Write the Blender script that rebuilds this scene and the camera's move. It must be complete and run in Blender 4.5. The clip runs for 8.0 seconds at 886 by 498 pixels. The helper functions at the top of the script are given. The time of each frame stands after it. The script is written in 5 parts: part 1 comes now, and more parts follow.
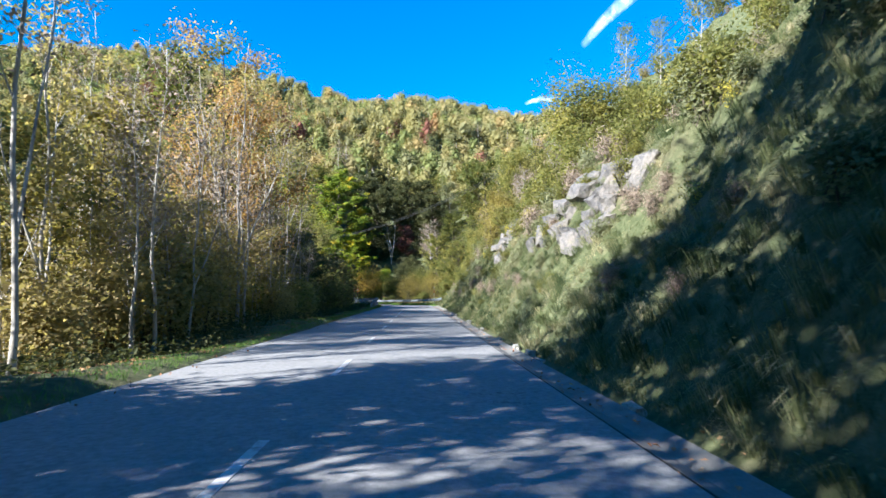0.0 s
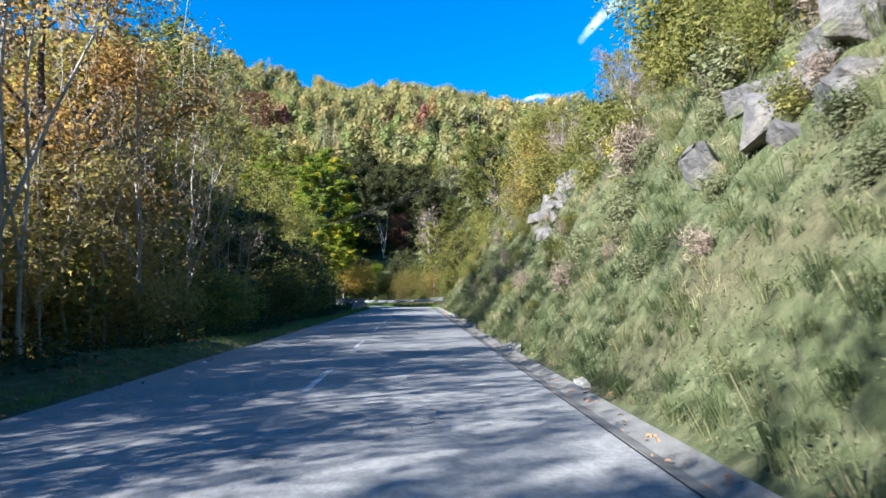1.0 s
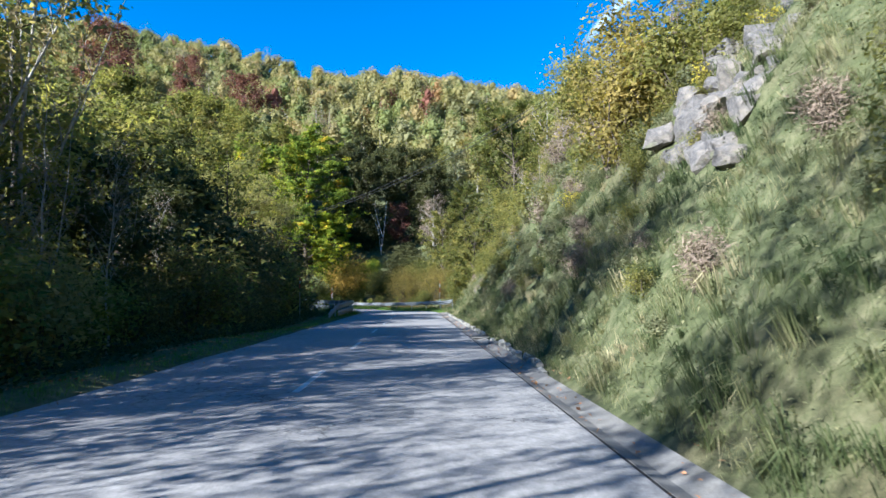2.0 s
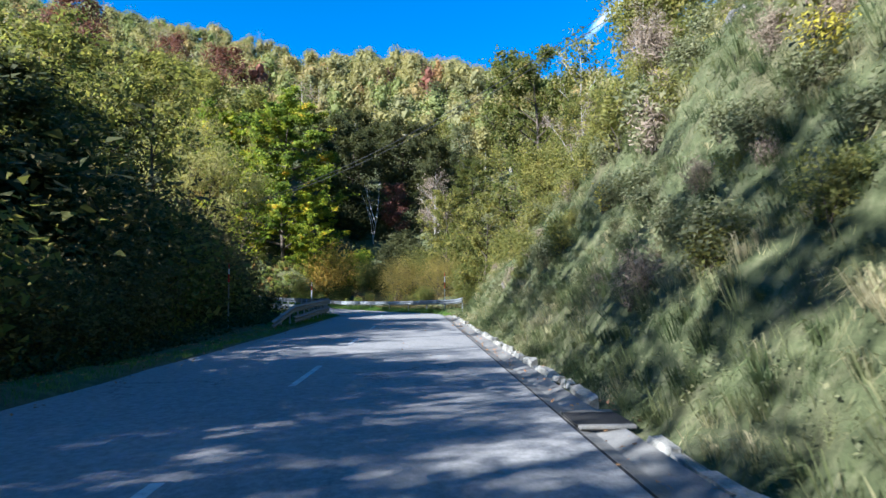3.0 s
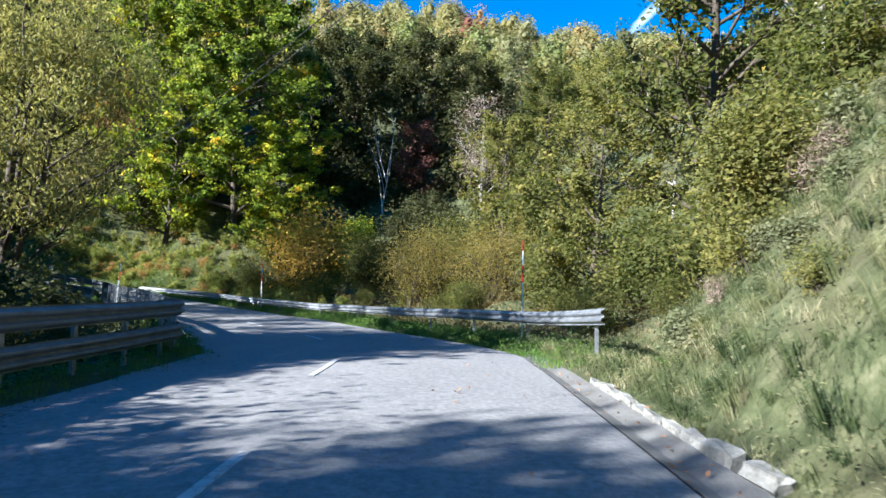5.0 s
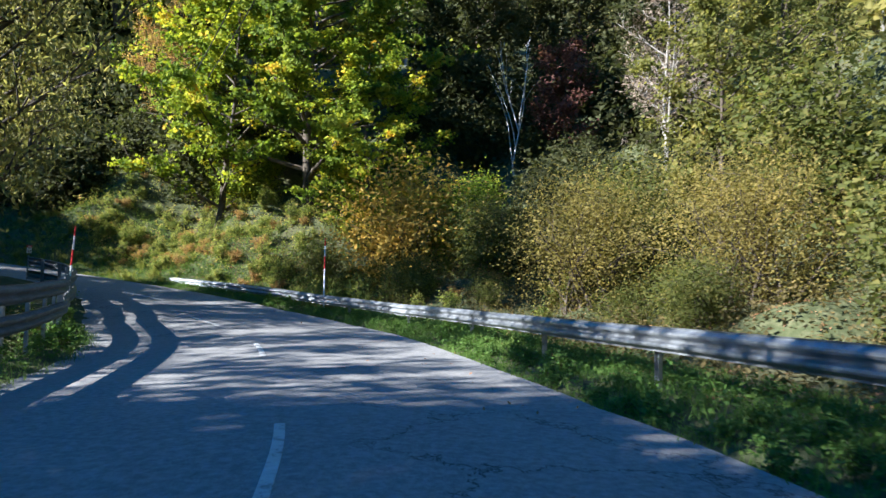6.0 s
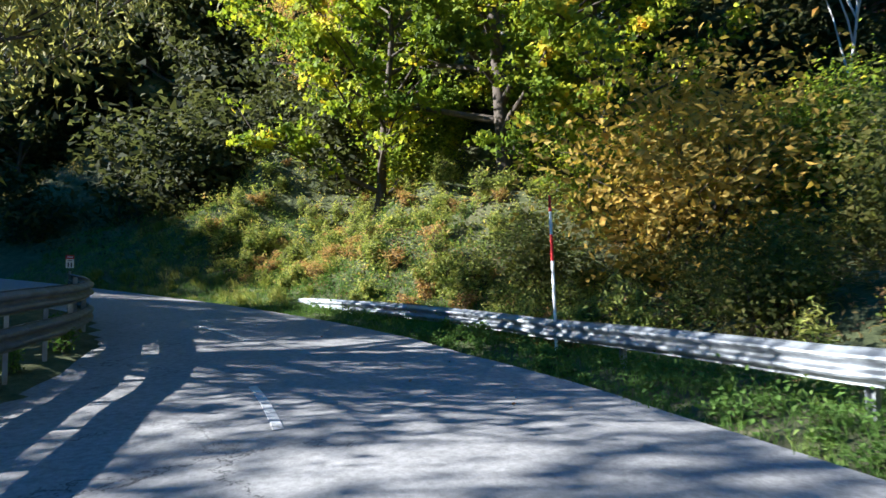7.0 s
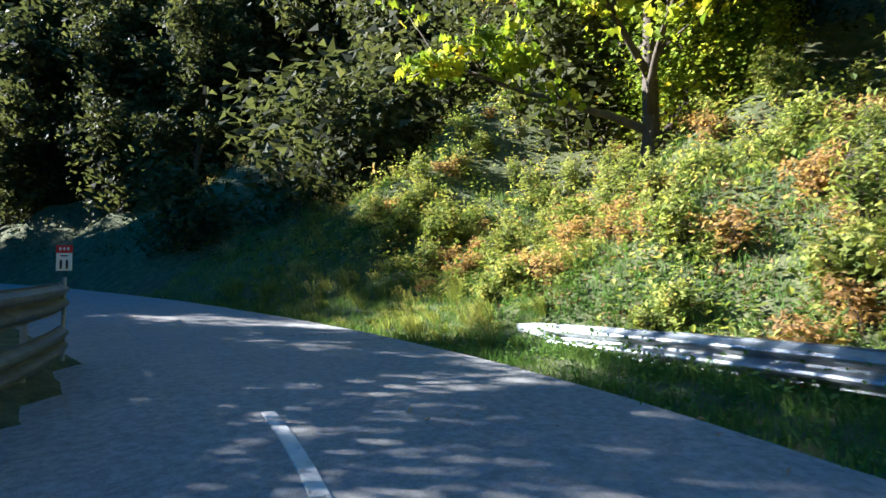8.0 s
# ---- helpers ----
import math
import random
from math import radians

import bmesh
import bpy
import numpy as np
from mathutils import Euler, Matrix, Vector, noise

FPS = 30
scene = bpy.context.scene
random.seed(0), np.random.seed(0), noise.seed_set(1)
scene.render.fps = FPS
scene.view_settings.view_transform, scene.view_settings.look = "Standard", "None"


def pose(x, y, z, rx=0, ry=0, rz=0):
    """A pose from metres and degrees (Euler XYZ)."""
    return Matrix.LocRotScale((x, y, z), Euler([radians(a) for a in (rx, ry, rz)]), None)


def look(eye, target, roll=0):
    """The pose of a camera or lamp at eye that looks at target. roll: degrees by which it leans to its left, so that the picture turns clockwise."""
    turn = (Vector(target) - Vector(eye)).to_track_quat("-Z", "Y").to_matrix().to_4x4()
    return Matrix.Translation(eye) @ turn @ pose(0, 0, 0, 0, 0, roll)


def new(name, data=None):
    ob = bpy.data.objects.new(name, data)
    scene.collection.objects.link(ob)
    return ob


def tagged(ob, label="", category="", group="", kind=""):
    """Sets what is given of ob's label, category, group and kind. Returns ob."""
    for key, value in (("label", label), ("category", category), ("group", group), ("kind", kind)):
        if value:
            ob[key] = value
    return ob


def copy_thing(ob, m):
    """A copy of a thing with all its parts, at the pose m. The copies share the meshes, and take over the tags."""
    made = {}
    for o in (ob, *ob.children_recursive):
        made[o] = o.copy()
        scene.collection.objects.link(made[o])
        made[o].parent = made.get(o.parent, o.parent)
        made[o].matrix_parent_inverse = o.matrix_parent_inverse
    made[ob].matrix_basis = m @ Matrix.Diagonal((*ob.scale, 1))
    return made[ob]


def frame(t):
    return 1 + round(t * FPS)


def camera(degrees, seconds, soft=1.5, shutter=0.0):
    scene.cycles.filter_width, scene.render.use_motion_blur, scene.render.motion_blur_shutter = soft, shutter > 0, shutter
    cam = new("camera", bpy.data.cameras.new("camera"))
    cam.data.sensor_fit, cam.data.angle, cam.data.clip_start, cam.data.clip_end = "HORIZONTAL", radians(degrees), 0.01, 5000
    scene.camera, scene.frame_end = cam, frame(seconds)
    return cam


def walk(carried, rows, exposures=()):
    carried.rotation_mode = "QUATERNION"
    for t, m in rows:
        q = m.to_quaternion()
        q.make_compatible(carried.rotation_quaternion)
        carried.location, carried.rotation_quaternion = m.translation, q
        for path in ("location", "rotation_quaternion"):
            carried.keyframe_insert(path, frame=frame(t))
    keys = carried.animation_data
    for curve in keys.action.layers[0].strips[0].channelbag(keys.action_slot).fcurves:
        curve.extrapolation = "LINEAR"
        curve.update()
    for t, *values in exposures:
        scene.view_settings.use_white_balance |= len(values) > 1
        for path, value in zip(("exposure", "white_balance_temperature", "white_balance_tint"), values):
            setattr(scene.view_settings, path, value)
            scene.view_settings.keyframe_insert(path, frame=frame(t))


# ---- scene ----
# Camera: a car's windscreen camera on a mountain road
cam = camera(68.76, 8.0, 1.5, 0.06)
ROWS = [
    (0.0, -0.268, 0.000, 1.382, -2.26, 4.14, -0.36),
    (0.5, -0.290, 8.890, 1.372, -2.78, 3.97, -0.69),
    (1.0, -0.148, 17.180, 1.372, -2.54, 4.07, -0.77),
    (1.5, -0.042, 24.991, 1.371, -2.32, 4.25, -0.69),
    (2.8, 0.150, 44.192, 1.380, -2.18, 4.07, -0.35),
    (3.5, 0.178, 55.177, 1.386, -2.34, 3.88, -0.75),
    (4.0, 0.173, 62.782, 1.386, -2.44, 4.28, -0.19),
    (4.2, 0.167, 65.686, 1.388, -2.36, 4.21, -0.13),
    (5.3, -0.354, 81.765, 1.373, 2.73, 3.98, 1.95),
    (5.5, -0.650, 84.828, 1.371, 4.64, 3.99, 2.29),
    (6.0, -1.776, 92.452, 1.332, 11.84, 3.30, 1.19),
    (6.5, -4.213, 99.120, 1.255, 20.01, 3.55, 0.05),
    (7.0, -7.172, 104.391, 1.246, 29.15, 4.72, -1.38),
    (7.5, -10.372, 108.586, 1.315, 38.70, 5.96, -2.69),
    (8.0, -13.755, 111.638, 1.544, 47.60, 6.25, -2.01),
]
EXPOSURE, KELVIN = 2.02, 5750
walk(cam, [(t, pose(x, y, z, 90 + p, 0, w) @ pose(0, 0, 0, 0, 0, r)) for t, x, y, z, w, p, r in ROWS],
     [(0.0, EXPOSURE + 0.18, KELVIN, 10), (0.5, EXPOSURE + 0.15, KELVIN, 10), (1.5, EXPOSURE - 0.02, KELVIN - 150, 10), (3.0, EXPOSURE - 0.02, KELVIN - 220, 10), (4.0, EXPOSURE + 0.06, KELVIN - 180, 10), (5.0, EXPOSURE + 0.04, KELVIN - 120, 10), (6.5, EXPOSURE + 0.06, KELVIN, 10), (7.5, EXPOSURE + 0.38, KELVIN, 10), (8.0, EXPOSURE + 0.62, KELVIN, 10)])

# Sky and sun: low autumn sun from behind on the left
SUN_EL, SUN_DIR = radians(29), Vector((-0.83, -0.56, 0)).normalized()
world = bpy.data.worlds.new("sky")
scene.world = world
world.use_nodes = True
wn = world.node_tree.nodes
sky = wn.new("ShaderNodeTexSky")
sky.sky_type, sky.sun_disc = "NISHITA", False
sky.sun_elevation, sky.sun_rotation = SUN_EL, math.atan2(SUN_DIR.x, SUN_DIR.y)
sky.altitude, sky.air_density, sky.dust_density, sky.ozone_density = 900, 1.0, 0.1, 3.0
deep = wn.new("ShaderNodeHueSaturation")
deep.inputs["Saturation"].default_value = 1.58
world.node_tree.links.new(sky.outputs[0], deep.inputs["Color"])
world.node_tree.links.new(deep.outputs[0], wn["Background"].inputs[0])
wn["Background"].inputs[1].default_value = 0.064
sun = new("sun", bpy.data.lights.new("sun", "SUN"))
sun.data.energy, sun.data.angle, sun.data.color = 5.0, radians(0.53), (1.0, 0.95, 0.86)
sun.matrix_world = look(SUN_DIR * 100 * math.cos(SUN_EL) + Vector((0, 0, 100 * math.sin(SUN_EL))), (0, 0, 0))


# ---- materials ----
def ramp(nt, fac, stops):
    node = nt.nodes.new("ShaderNodeValToRGB")
    while len(node.color_ramp.elements) < len(stops):
        node.color_ramp.elements.new(0.5)
    for el, (p, c) in zip(node.color_ramp.elements, stops):
        el.position, el.color = p, (*c, 1)
    nt.links.new(fac, node.inputs[0])
    return node.outputs[0]


def blend(nt, fac, a, b, mode="MIX"):
    node = nt.nodes.new("ShaderNodeMix")
    node.data_type, node.blend_type = "RGBA", mode
    for sock, v in ((node.inputs[0], fac), (node.inputs[6], a), (node.inputs[7], b)):
        if isinstance(v, bpy.types.NodeSocket):
            nt.links.new(v, sock)
        elif isinstance(v, (int, float)):
            sock.default_value = v
        else:
            sock.default_value = (*v, 1)
    return node.outputs[2]


def tex(nt, scale, detail=4.0, rough=0.6, coords="Object", kind="ShaderNodeTexNoise", stretch=None):
    tc = nt.nodes.new("ShaderNodeTexCoord")
    node = nt.nodes.new(kind)
    node.inputs["Scale"].default_value = scale
    if kind == "ShaderNodeTexNoise":
        node.inputs["Detail"].default_value, node.inputs["Roughness"].default_value = detail, rough
    src = tc.outputs[coords]
    if stretch:
        mp = nt.nodes.new("ShaderNodeMapping")
        mp.inputs["Scale"].default_value = stretch
        nt.links.new(src, mp.inputs[0])
        src = mp.outputs[0]
    nt.links.new(src, node.inputs["Vector"])
    return node.outputs[0]


def begin(name, rough=0.8, metal=0.0, spec=0.4):
    m = bpy.data.materials.new(name)
    m.use_nodes = True
    nt = m.node_tree
    bsdf = nt.nodes["Principled BSDF"]
    bsdf.inputs["Roughness"].default_value, bsdf.inputs["Metallic"].default_value = rough, metal
    bsdf.inputs["Specular IOR Level"].default_value = spec
    return m, nt, bsdf


def bumped(nt, bsdf, height, strength, dist=0.02):
    b = nt.nodes.new("ShaderNodeBump")
    b.inputs["Strength"].default_value, b.inputs["Distance"].default_value = strength, dist
    nt.links.new(height, b.inputs["Height"])
    nt.links.new(b.outputs[0], bsdf.inputs["Normal"])


def island(nt):
    return nt.nodes.new("ShaderNodeNewGeometry").outputs["Random Per Island"]


def grained(name, stops, scale, fine=None, rough=0.85, bump=0.4, dist=0.02, metal=0.0, spec=0.3, coords="Object", stretch=None):
    """Two scales of noise over a ramp of colours, with fine relief."""
    m, nt, bsdf = begin(name, rough, metal, spec)
    a = tex(nt, scale, 5, 0.65, coords, stretch=stretch)
    b = tex(nt, fine or scale * 9, 3, 0.6, coords, stretch=stretch)
    col = blend(nt, 0.35, ramp(nt, a, stops), ramp(nt, b, stops))
    nt.links.new(col, bsdf.inputs["Base Color"])
    bumped(nt, bsdf, b, bump, dist)
    return m


def leafy(name, stops, through_light=0.42, rough=0.65, drift=0.95, patch=0.85, dull=0.08, warm=1.12):
    """Leaves: each its own shade, and light passes through them."""
    m, nt, bsdf = begin(name, rough, 0, 0.12)
    big = tex(nt, patch, 3, 0.55)
    mix = nt.nodes.new("ShaderNodeMath")
    mix.operation = "MULTIPLY_ADD"
    mix.inputs[1].default_value, mix.inputs[2].default_value = drift * 1.6, 0.35 - drift * 0.8
    nt.links.new(big, mix.inputs[0])
    add = nt.nodes.new("ShaderNodeMath")
    own = nt.nodes.new("ShaderNodeMath")
    own.operation = "MULTIPLY"
    own.inputs[1].default_value = 0.3
    nt.links.new(island(nt), own.inputs[0])
    nt.links.new(own.outputs[0], add.inputs[0])
    nt.links.new(mix.outputs[0], add.inputs[1])
    stops = [(p, (r * warm, g, b * 0.97)) for p, (r, g, b) in stops]
    col = ramp(nt, add.outputs[0], [(p, tuple(1.35 * (c * (1 - dull) + dull * sum(rgb) / 3) for c in rgb)) for p, rgb in stops])
    nt.links.new(col, bsdf.inputs["Base Color"])
    tr = nt.nodes.new("ShaderNodeBsdfTranslucent")
    nt.links.new(blend(nt, 1.0, col, (1.15, 1.2, 0.75), "MULTIPLY"), tr.inputs[0])
    sh = nt.nodes.new("ShaderNodeMixShader")
    sh.inputs[0].default_value = through_light
    nt.links.new(bsdf.outputs[0], sh.inputs[1])
    nt.links.new(tr.outputs[0], sh.inputs[2])
    nt.links.new(sh.outputs[0], nt.nodes["Material Output"].inputs[0])
    return m


def crown_material(name, a, b):
    """Foliage of one hue for distant crowns."""
    return leafy(name, [(0.0, (a[0] * 0.9, a[1] * 0.85, a[2] * 0.75)), (1.0, (b[0] * 1.08, b[1] * 1.02, b[2] * 0.88))], 0.38, 0.8, drift=0.8, patch=0.07, warm=1.07)


def asphalt_material():
    m, nt, bsdf = begin("aged_asphalt", 0.95, 0, 0.15)
    grain = tex(nt, 70, 3, 0.7)
    patch = tex(nt, 0.35, 5, 0.6)
    lane = tex(nt, 1.3, 6, 0.7, stretch=(1.0, 0.3, 1.0))
    col = ramp(nt, grain, [(0.3, (0.13, 0.127, 0.124)), (0.55, (0.235, 0.23, 0.224)), (0.75, (0.34, 0.332, 0.32))])
    col = blend(nt, ramp(nt, patch, [(0.35, (0, 0, 0)), (0.7, (0.5, 0.5, 0.5))]), col, (0.29, 0.28, 0.265))
    col = blend(nt, ramp(nt, lane, [(0.45, (0, 0, 0)), (0.75, (0.4, 0.4, 0.4))]), col, (0.135, 0.131, 0.128))
    mott = tex(nt, 11, 4, 0.75)
    col = blend(nt, 0.4, col, ramp(nt, mott, [(0.35, (0.09, 0.088, 0.086)), (0.5, (0.22, 0.215, 0.21)), (0.65, (0.36, 0.35, 0.34))]))
    cr = tex(nt, 0.55, coords="Object", kind="ShaderNodeTexVoronoi")
    vor = cr.node
    vor.feature = "DISTANCE_TO_EDGE"
    warp = tex(nt, 2.5, 4, 0.7)
    tc = nt.nodes.new("ShaderNodeTexCoord")
    vm = nt.nodes.new("ShaderNodeVectorMath")
    nt.links.new(tc.outputs["Object"], vm.inputs[0])
    nt.links.new(warp.node.outputs[1], vm.inputs[1])
    nt.links.new(vm.outputs[0], vor.inputs["Vector"])
    thin = ramp(nt, vor.outputs[0], [(0.004, (1, 1, 1)), (0.012, (0, 0, 0))])
    where = ramp(nt, tex(nt, 0.16, 2), [(0.55, (0, 0, 0)), (0.62, (0.8, 0.8, 0.8))])
    crack = blend(nt, 1.0, thin, where, "MULTIPLY")
    col = blend(nt, crack, col, (0.03, 0.03, 0.03))
    nt.links.new(col, bsdf.inputs["Base Color"])
    bumped(nt, bsdf, grain, 0.5, 0.006)
    return m


def worn_paint():
    m, nt, bsdf = begin("worn_white_paint", 0.7, 0, 0.3)
    a = tex(nt, 6, 5, 0.75)
    col = ramp(nt, a, [(0.36, (0.2, 0.195, 0.19)), (0.47, (0.42, 0.42, 0.41)), (0.66, (0.5, 0.5, 0.49))])
    nt.links.new(col, bsdf.inputs["Base Color"])
    return m


def ground_material():
    m, nt, bsdf = begin("soil_and_grass", 0.95, 0, 0.15)
    a, b, c = tex(nt, 0.22, 5, 0.65), tex(nt, 3.2, 5, 0.7), tex(nt, 28, 3, 0.7)
    grass = ramp(nt, b, [(0.25, (0.028, 0.036, 0.016)), (0.5, (0.075, 0.086, 0.038)), (0.75, (0.16, 0.155, 0.085))])
    soil = ramp(nt, c, [(0.3, (0.045, 0.033, 0.02)), (0.6, (0.12, 0.09, 0.055)), (0.8, (0.2, 0.15, 0.085))])
    col = blend(nt, ramp(nt, a, [(0.5, (0, 0, 0)), (0.7, (0.7, 0.7, 0.7))]), grass, soil)
    nt.links.new(col, bsdf.inputs["Base Color"])
    bumped(nt, bsdf, c, 0.7, 0.05)
    return m


def zinc_material():
    m, nt, bsdf = begin("galvanised_steel", 0.42, 0.75, 0.5)
    a = tex(nt, 5, 4, 0.6)
    b = tex(nt, 45, 2, 0.5)
    col = ramp(nt, a, [(0.3, (0.22, 0.235, 0.25)), (0.7, (0.4, 0.415, 0.43))])
    col = blend(nt, ramp(nt, b, [(0.62, (0, 0, 0)), (0.75, (0.5, 0.5, 0.5))]), col, (0.3, 0.29, 0.27))
    nt.links.new(col, bsdf.inputs["Base Color"])
    nt.links.new(ramp(nt, a, [(0.2, (0.42, 0.42, 0.42)), (0.8, (0.68, 0.68, 0.68))]), bsdf.inputs["Roughness"])
    return m


def dull_shaded_zinc_material():
    """Old grey-green matt zinc with streaks of dirt, the left rail's shade put into its colour."""
    m, nt, bsdf = begin("dull_zinc_with_shade", 0.6, 0.35, 0.35)
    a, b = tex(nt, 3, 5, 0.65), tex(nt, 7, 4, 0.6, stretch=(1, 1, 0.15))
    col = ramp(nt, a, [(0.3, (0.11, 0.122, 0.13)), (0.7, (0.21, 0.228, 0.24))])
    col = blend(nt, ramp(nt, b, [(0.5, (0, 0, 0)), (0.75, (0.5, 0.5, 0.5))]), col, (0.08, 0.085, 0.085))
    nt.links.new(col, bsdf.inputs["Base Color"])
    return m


def rock_material():
    m, nt, bsdf = begin("grey_schist_rock", 0.9, 0, 0.25)
    a, b = tex(nt, 0.9, 6, 0.7), tex(nt, 9, 5, 0.75)
    c = tex(nt, 1.4, 4, 0.6, stretch=(0.6, 0.6, 3.5))
    col = ramp(nt, a, [(0.28, (0.045, 0.045, 0.05)), (0.46, (0.11, 0.105, 0.105)), (0.6, (0.19, 0.165, 0.135)), (0.76, (0.28, 0.21, 0.13))])
    col = blend(nt, 0.5, col, ramp(nt, b, [(0.34, (0.05, 0.05, 0.05)), (0.5, (0.13, 0.12, 0.11)), (0.68, (0.25, 0.225, 0.19))]))
    col = blend(nt, ramp(nt, c, [(0.6, (0, 0, 0)), (0.7, (0.5, 0.5, 0.5))]), col, (0.13, 0.15, 0.06))
    nt.links.new(col, bsdf.inputs["Base Color"])
    bumped(nt, bsdf, b, 0.8, 0.08)
    return m


ASPHALT, PAINT, GROUND, ZINC, ROCK = asphalt_material(), worn_paint(), ground_material(), zinc_material(), rock_material()
ZINC_OLD_SHADED = dull_shaded_zinc_material()
CONCRETE = grained("weathered_concrete", [(0.3, (0.09, 0.085, 0.075)), (0.55, (0.17, 0.163, 0.15)), (0.75, (0.26, 0.25, 0.23))], 2.2, 40)
KERB = grained("pale_kerb_stone", [(0.34, (0.1, 0.096, 0.08)), (0.52, (0.26, 0.25, 0.22)), (0.7, (0.42, 0.4, 0.37))], 3, 30, bump=0.6)
TAR = grained("black_tar_joint", [(0.3, (0.012, 0.012, 0.012)), (0.7, (0.03, 0.028, 0.026))], 4)
BARK_PALE = grained("pale_grey_bark", [(0.3, (0.12, 0.105, 0.09)), (0.5, (0.3, 0.27, 0.23)), (0.75, (0.5, 0.47, 0.42))], 2.5, 18, coords="Object", stretch=(1, 1, 0.35))
BARK = grained("brown_bark", [(0.3, (0.03, 0.024, 0.018)), (0.55, (0.085, 0.066, 0.048)), (0.75, (0.15, 0.12, 0.09))], 2.5, 18, stretch=(1, 1, 0.3))
BARK_WHITE = grained("bleached_dead_wood", [(0.3, (0.3, 0.28, 0.25)), (0.6, (0.55, 0.53, 0.5))], 3, 20)
RED = grained("red_reflective_paint", [(0.3, (0.42, 0.012, 0.015)), (0.7, (0.6, 0.03, 0.03))], 6, rough=0.5, bump=0.1)
WHITE = grained("white_plastic_paint", [(0.3, (0.62, 0.62, 0.6)), (0.7, (0.8, 0.8, 0.78))], 6, rough=0.5, bump=0.1)
DARK = grained("dark_lettering", [(0.3, (0.02, 0.02, 0.02)), (0.7, (0.05, 0.05, 0.05))], 6)
CABLE = grained("black_cable", [(0.3, (0.02, 0.02, 0.02)), (0.7, (0.04, 0.04, 0.04))], 6, rough=0.6)
LEAF = {
    "maple": leafy("maple_leaves", [(0.0, (0.035, 0.07, 0.012)), (0.4, (0.12, 0.18, 0.018)), (0.78, (0.29, 0.32, 0.022)), (1.0, (0.5, 0.33, 0.03))], 0.4, drift=1.5, patch=0.6, dull=0.0),
    "maple_green": leafy("green_maple_leaves", [(0.0, (0.03, 0.055, 0.012)), (0.45, (0.09, 0.14, 0.018)), (0.82, (0.21, 0.255, 0.024)), (1.0, (0.42, 0.3, 0.03))], 0.42, drift=1.5, patch=0.6, dull=0.02),
    "olive": leafy("olive_green_leaves", [(0.0, (0.026, 0.038, 0.013)), (0.45, (0.12, 0.135, 0.036)), (0.85, (0.235, 0.22, 0.055)), (1.0, (0.36, 0.28, 0.07))], 0.56),
    "amber": leafy("amber_leaves", [(0.0, (0.07, 0.065, 0.016)), (0.4, (0.24, 0.19, 0.034)), (0.8, (0.42, 0.29, 0.045)), (1.0, (0.46, 0.22, 0.035))]),
    "weed": leafy("sunlit_weed_leaves", [(0.0, (0.045, 0.075, 0.016)), (0.4, (0.14, 0.185, 0.035)), (0.7, (0.26, 0.285, 0.06)), (1.0, (0.34, 0.2, 0.08))], drift=1.5, patch=1.3),
    "thicket": leafy("thicket_leaves", [(0.0, (0.1, 0.092, 0.042)), (0.5, (0.205, 0.18, 0.075)), (1.0, (0.32, 0.265, 0.11))], 0.56),
    "ash": leafy("dark_olive_leaves", [(0.0, (0.03, 0.048, 0.014)), (0.5, (0.08, 0.1, 0.025)), (0.85, (0.165, 0.16, 0.04)), (1.0, (0.36, 0.26, 0.05))], 0.56),
    "bramble": leafy("brown_bramble_leaves", [(0.0, (0.025, 0.024, 0.012)), (0.5, (0.1, 0.09, 0.036)), (1.0, (0.22, 0.175, 0.07))], 0.5),
    "grey": leafy("grey_green_leaves", [(0.0, (0.05, 0.065, 0.035)), (0.5, (0.115, 0.135, 0.07)), (1.0, (0.2, 0.2, 0.1))]),
    "straw": leafy("willow_leaves", [(0.0, (0.1, 0.115, 0.04)), (0.5, (0.2, 0.205, 0.065)), (1.0, (0.33, 0.3, 0.1))]),
    "gold": leafy("golden_leaves", [(0.0, (0.042, 0.045, 0.015)), (0.45, (0.165, 0.152, 0.04)), (0.85, (0.28, 0.235, 0.065)), (1.0, (0.37, 0.25, 0.055))], 0.56),
    "rust": leafy("orange_brown_leaves", [(0.0, (0.12, 0.08, 0.038)), (0.5, (0.25, 0.165, 0.065)), (0.85, (0.38, 0.25, 0.08)), (1.0, (0.42, 0.3, 0.09))], 0.56),
    "red": leafy("dark_red_leaves", [(0.0, (0.06, 0.022, 0.02)), (0.5, (0.14, 0.05, 0.04)), (1.0, (0.2, 0.095, 0.07))], warm=0.9),
    # deep green lowered further, so that it holds the shade of hollows and woods
    "dark": leafy("deep_green_shaded_leaves", [(0.0, (0.018, 0.025, 0.012)), (0.5, (0.042, 0.052, 0.02)), (1.0, (0.085, 0.086, 0.03))]),
    "yellow": leafy("broom_flowers", [(0.0, (0.16, 0.18, 0.03)), (0.6, (0.36, 0.33, 0.03)), (1.0, (0.5, 0.44, 0.04))]),
    "twig": leafy("grey_brown_twigs", [(0.0, (0.07, 0.058, 0.044)), (0.5, (0.155, 0.13, 0.098)), (1.0, (0.25, 0.212, 0.16))], 0.1),
}
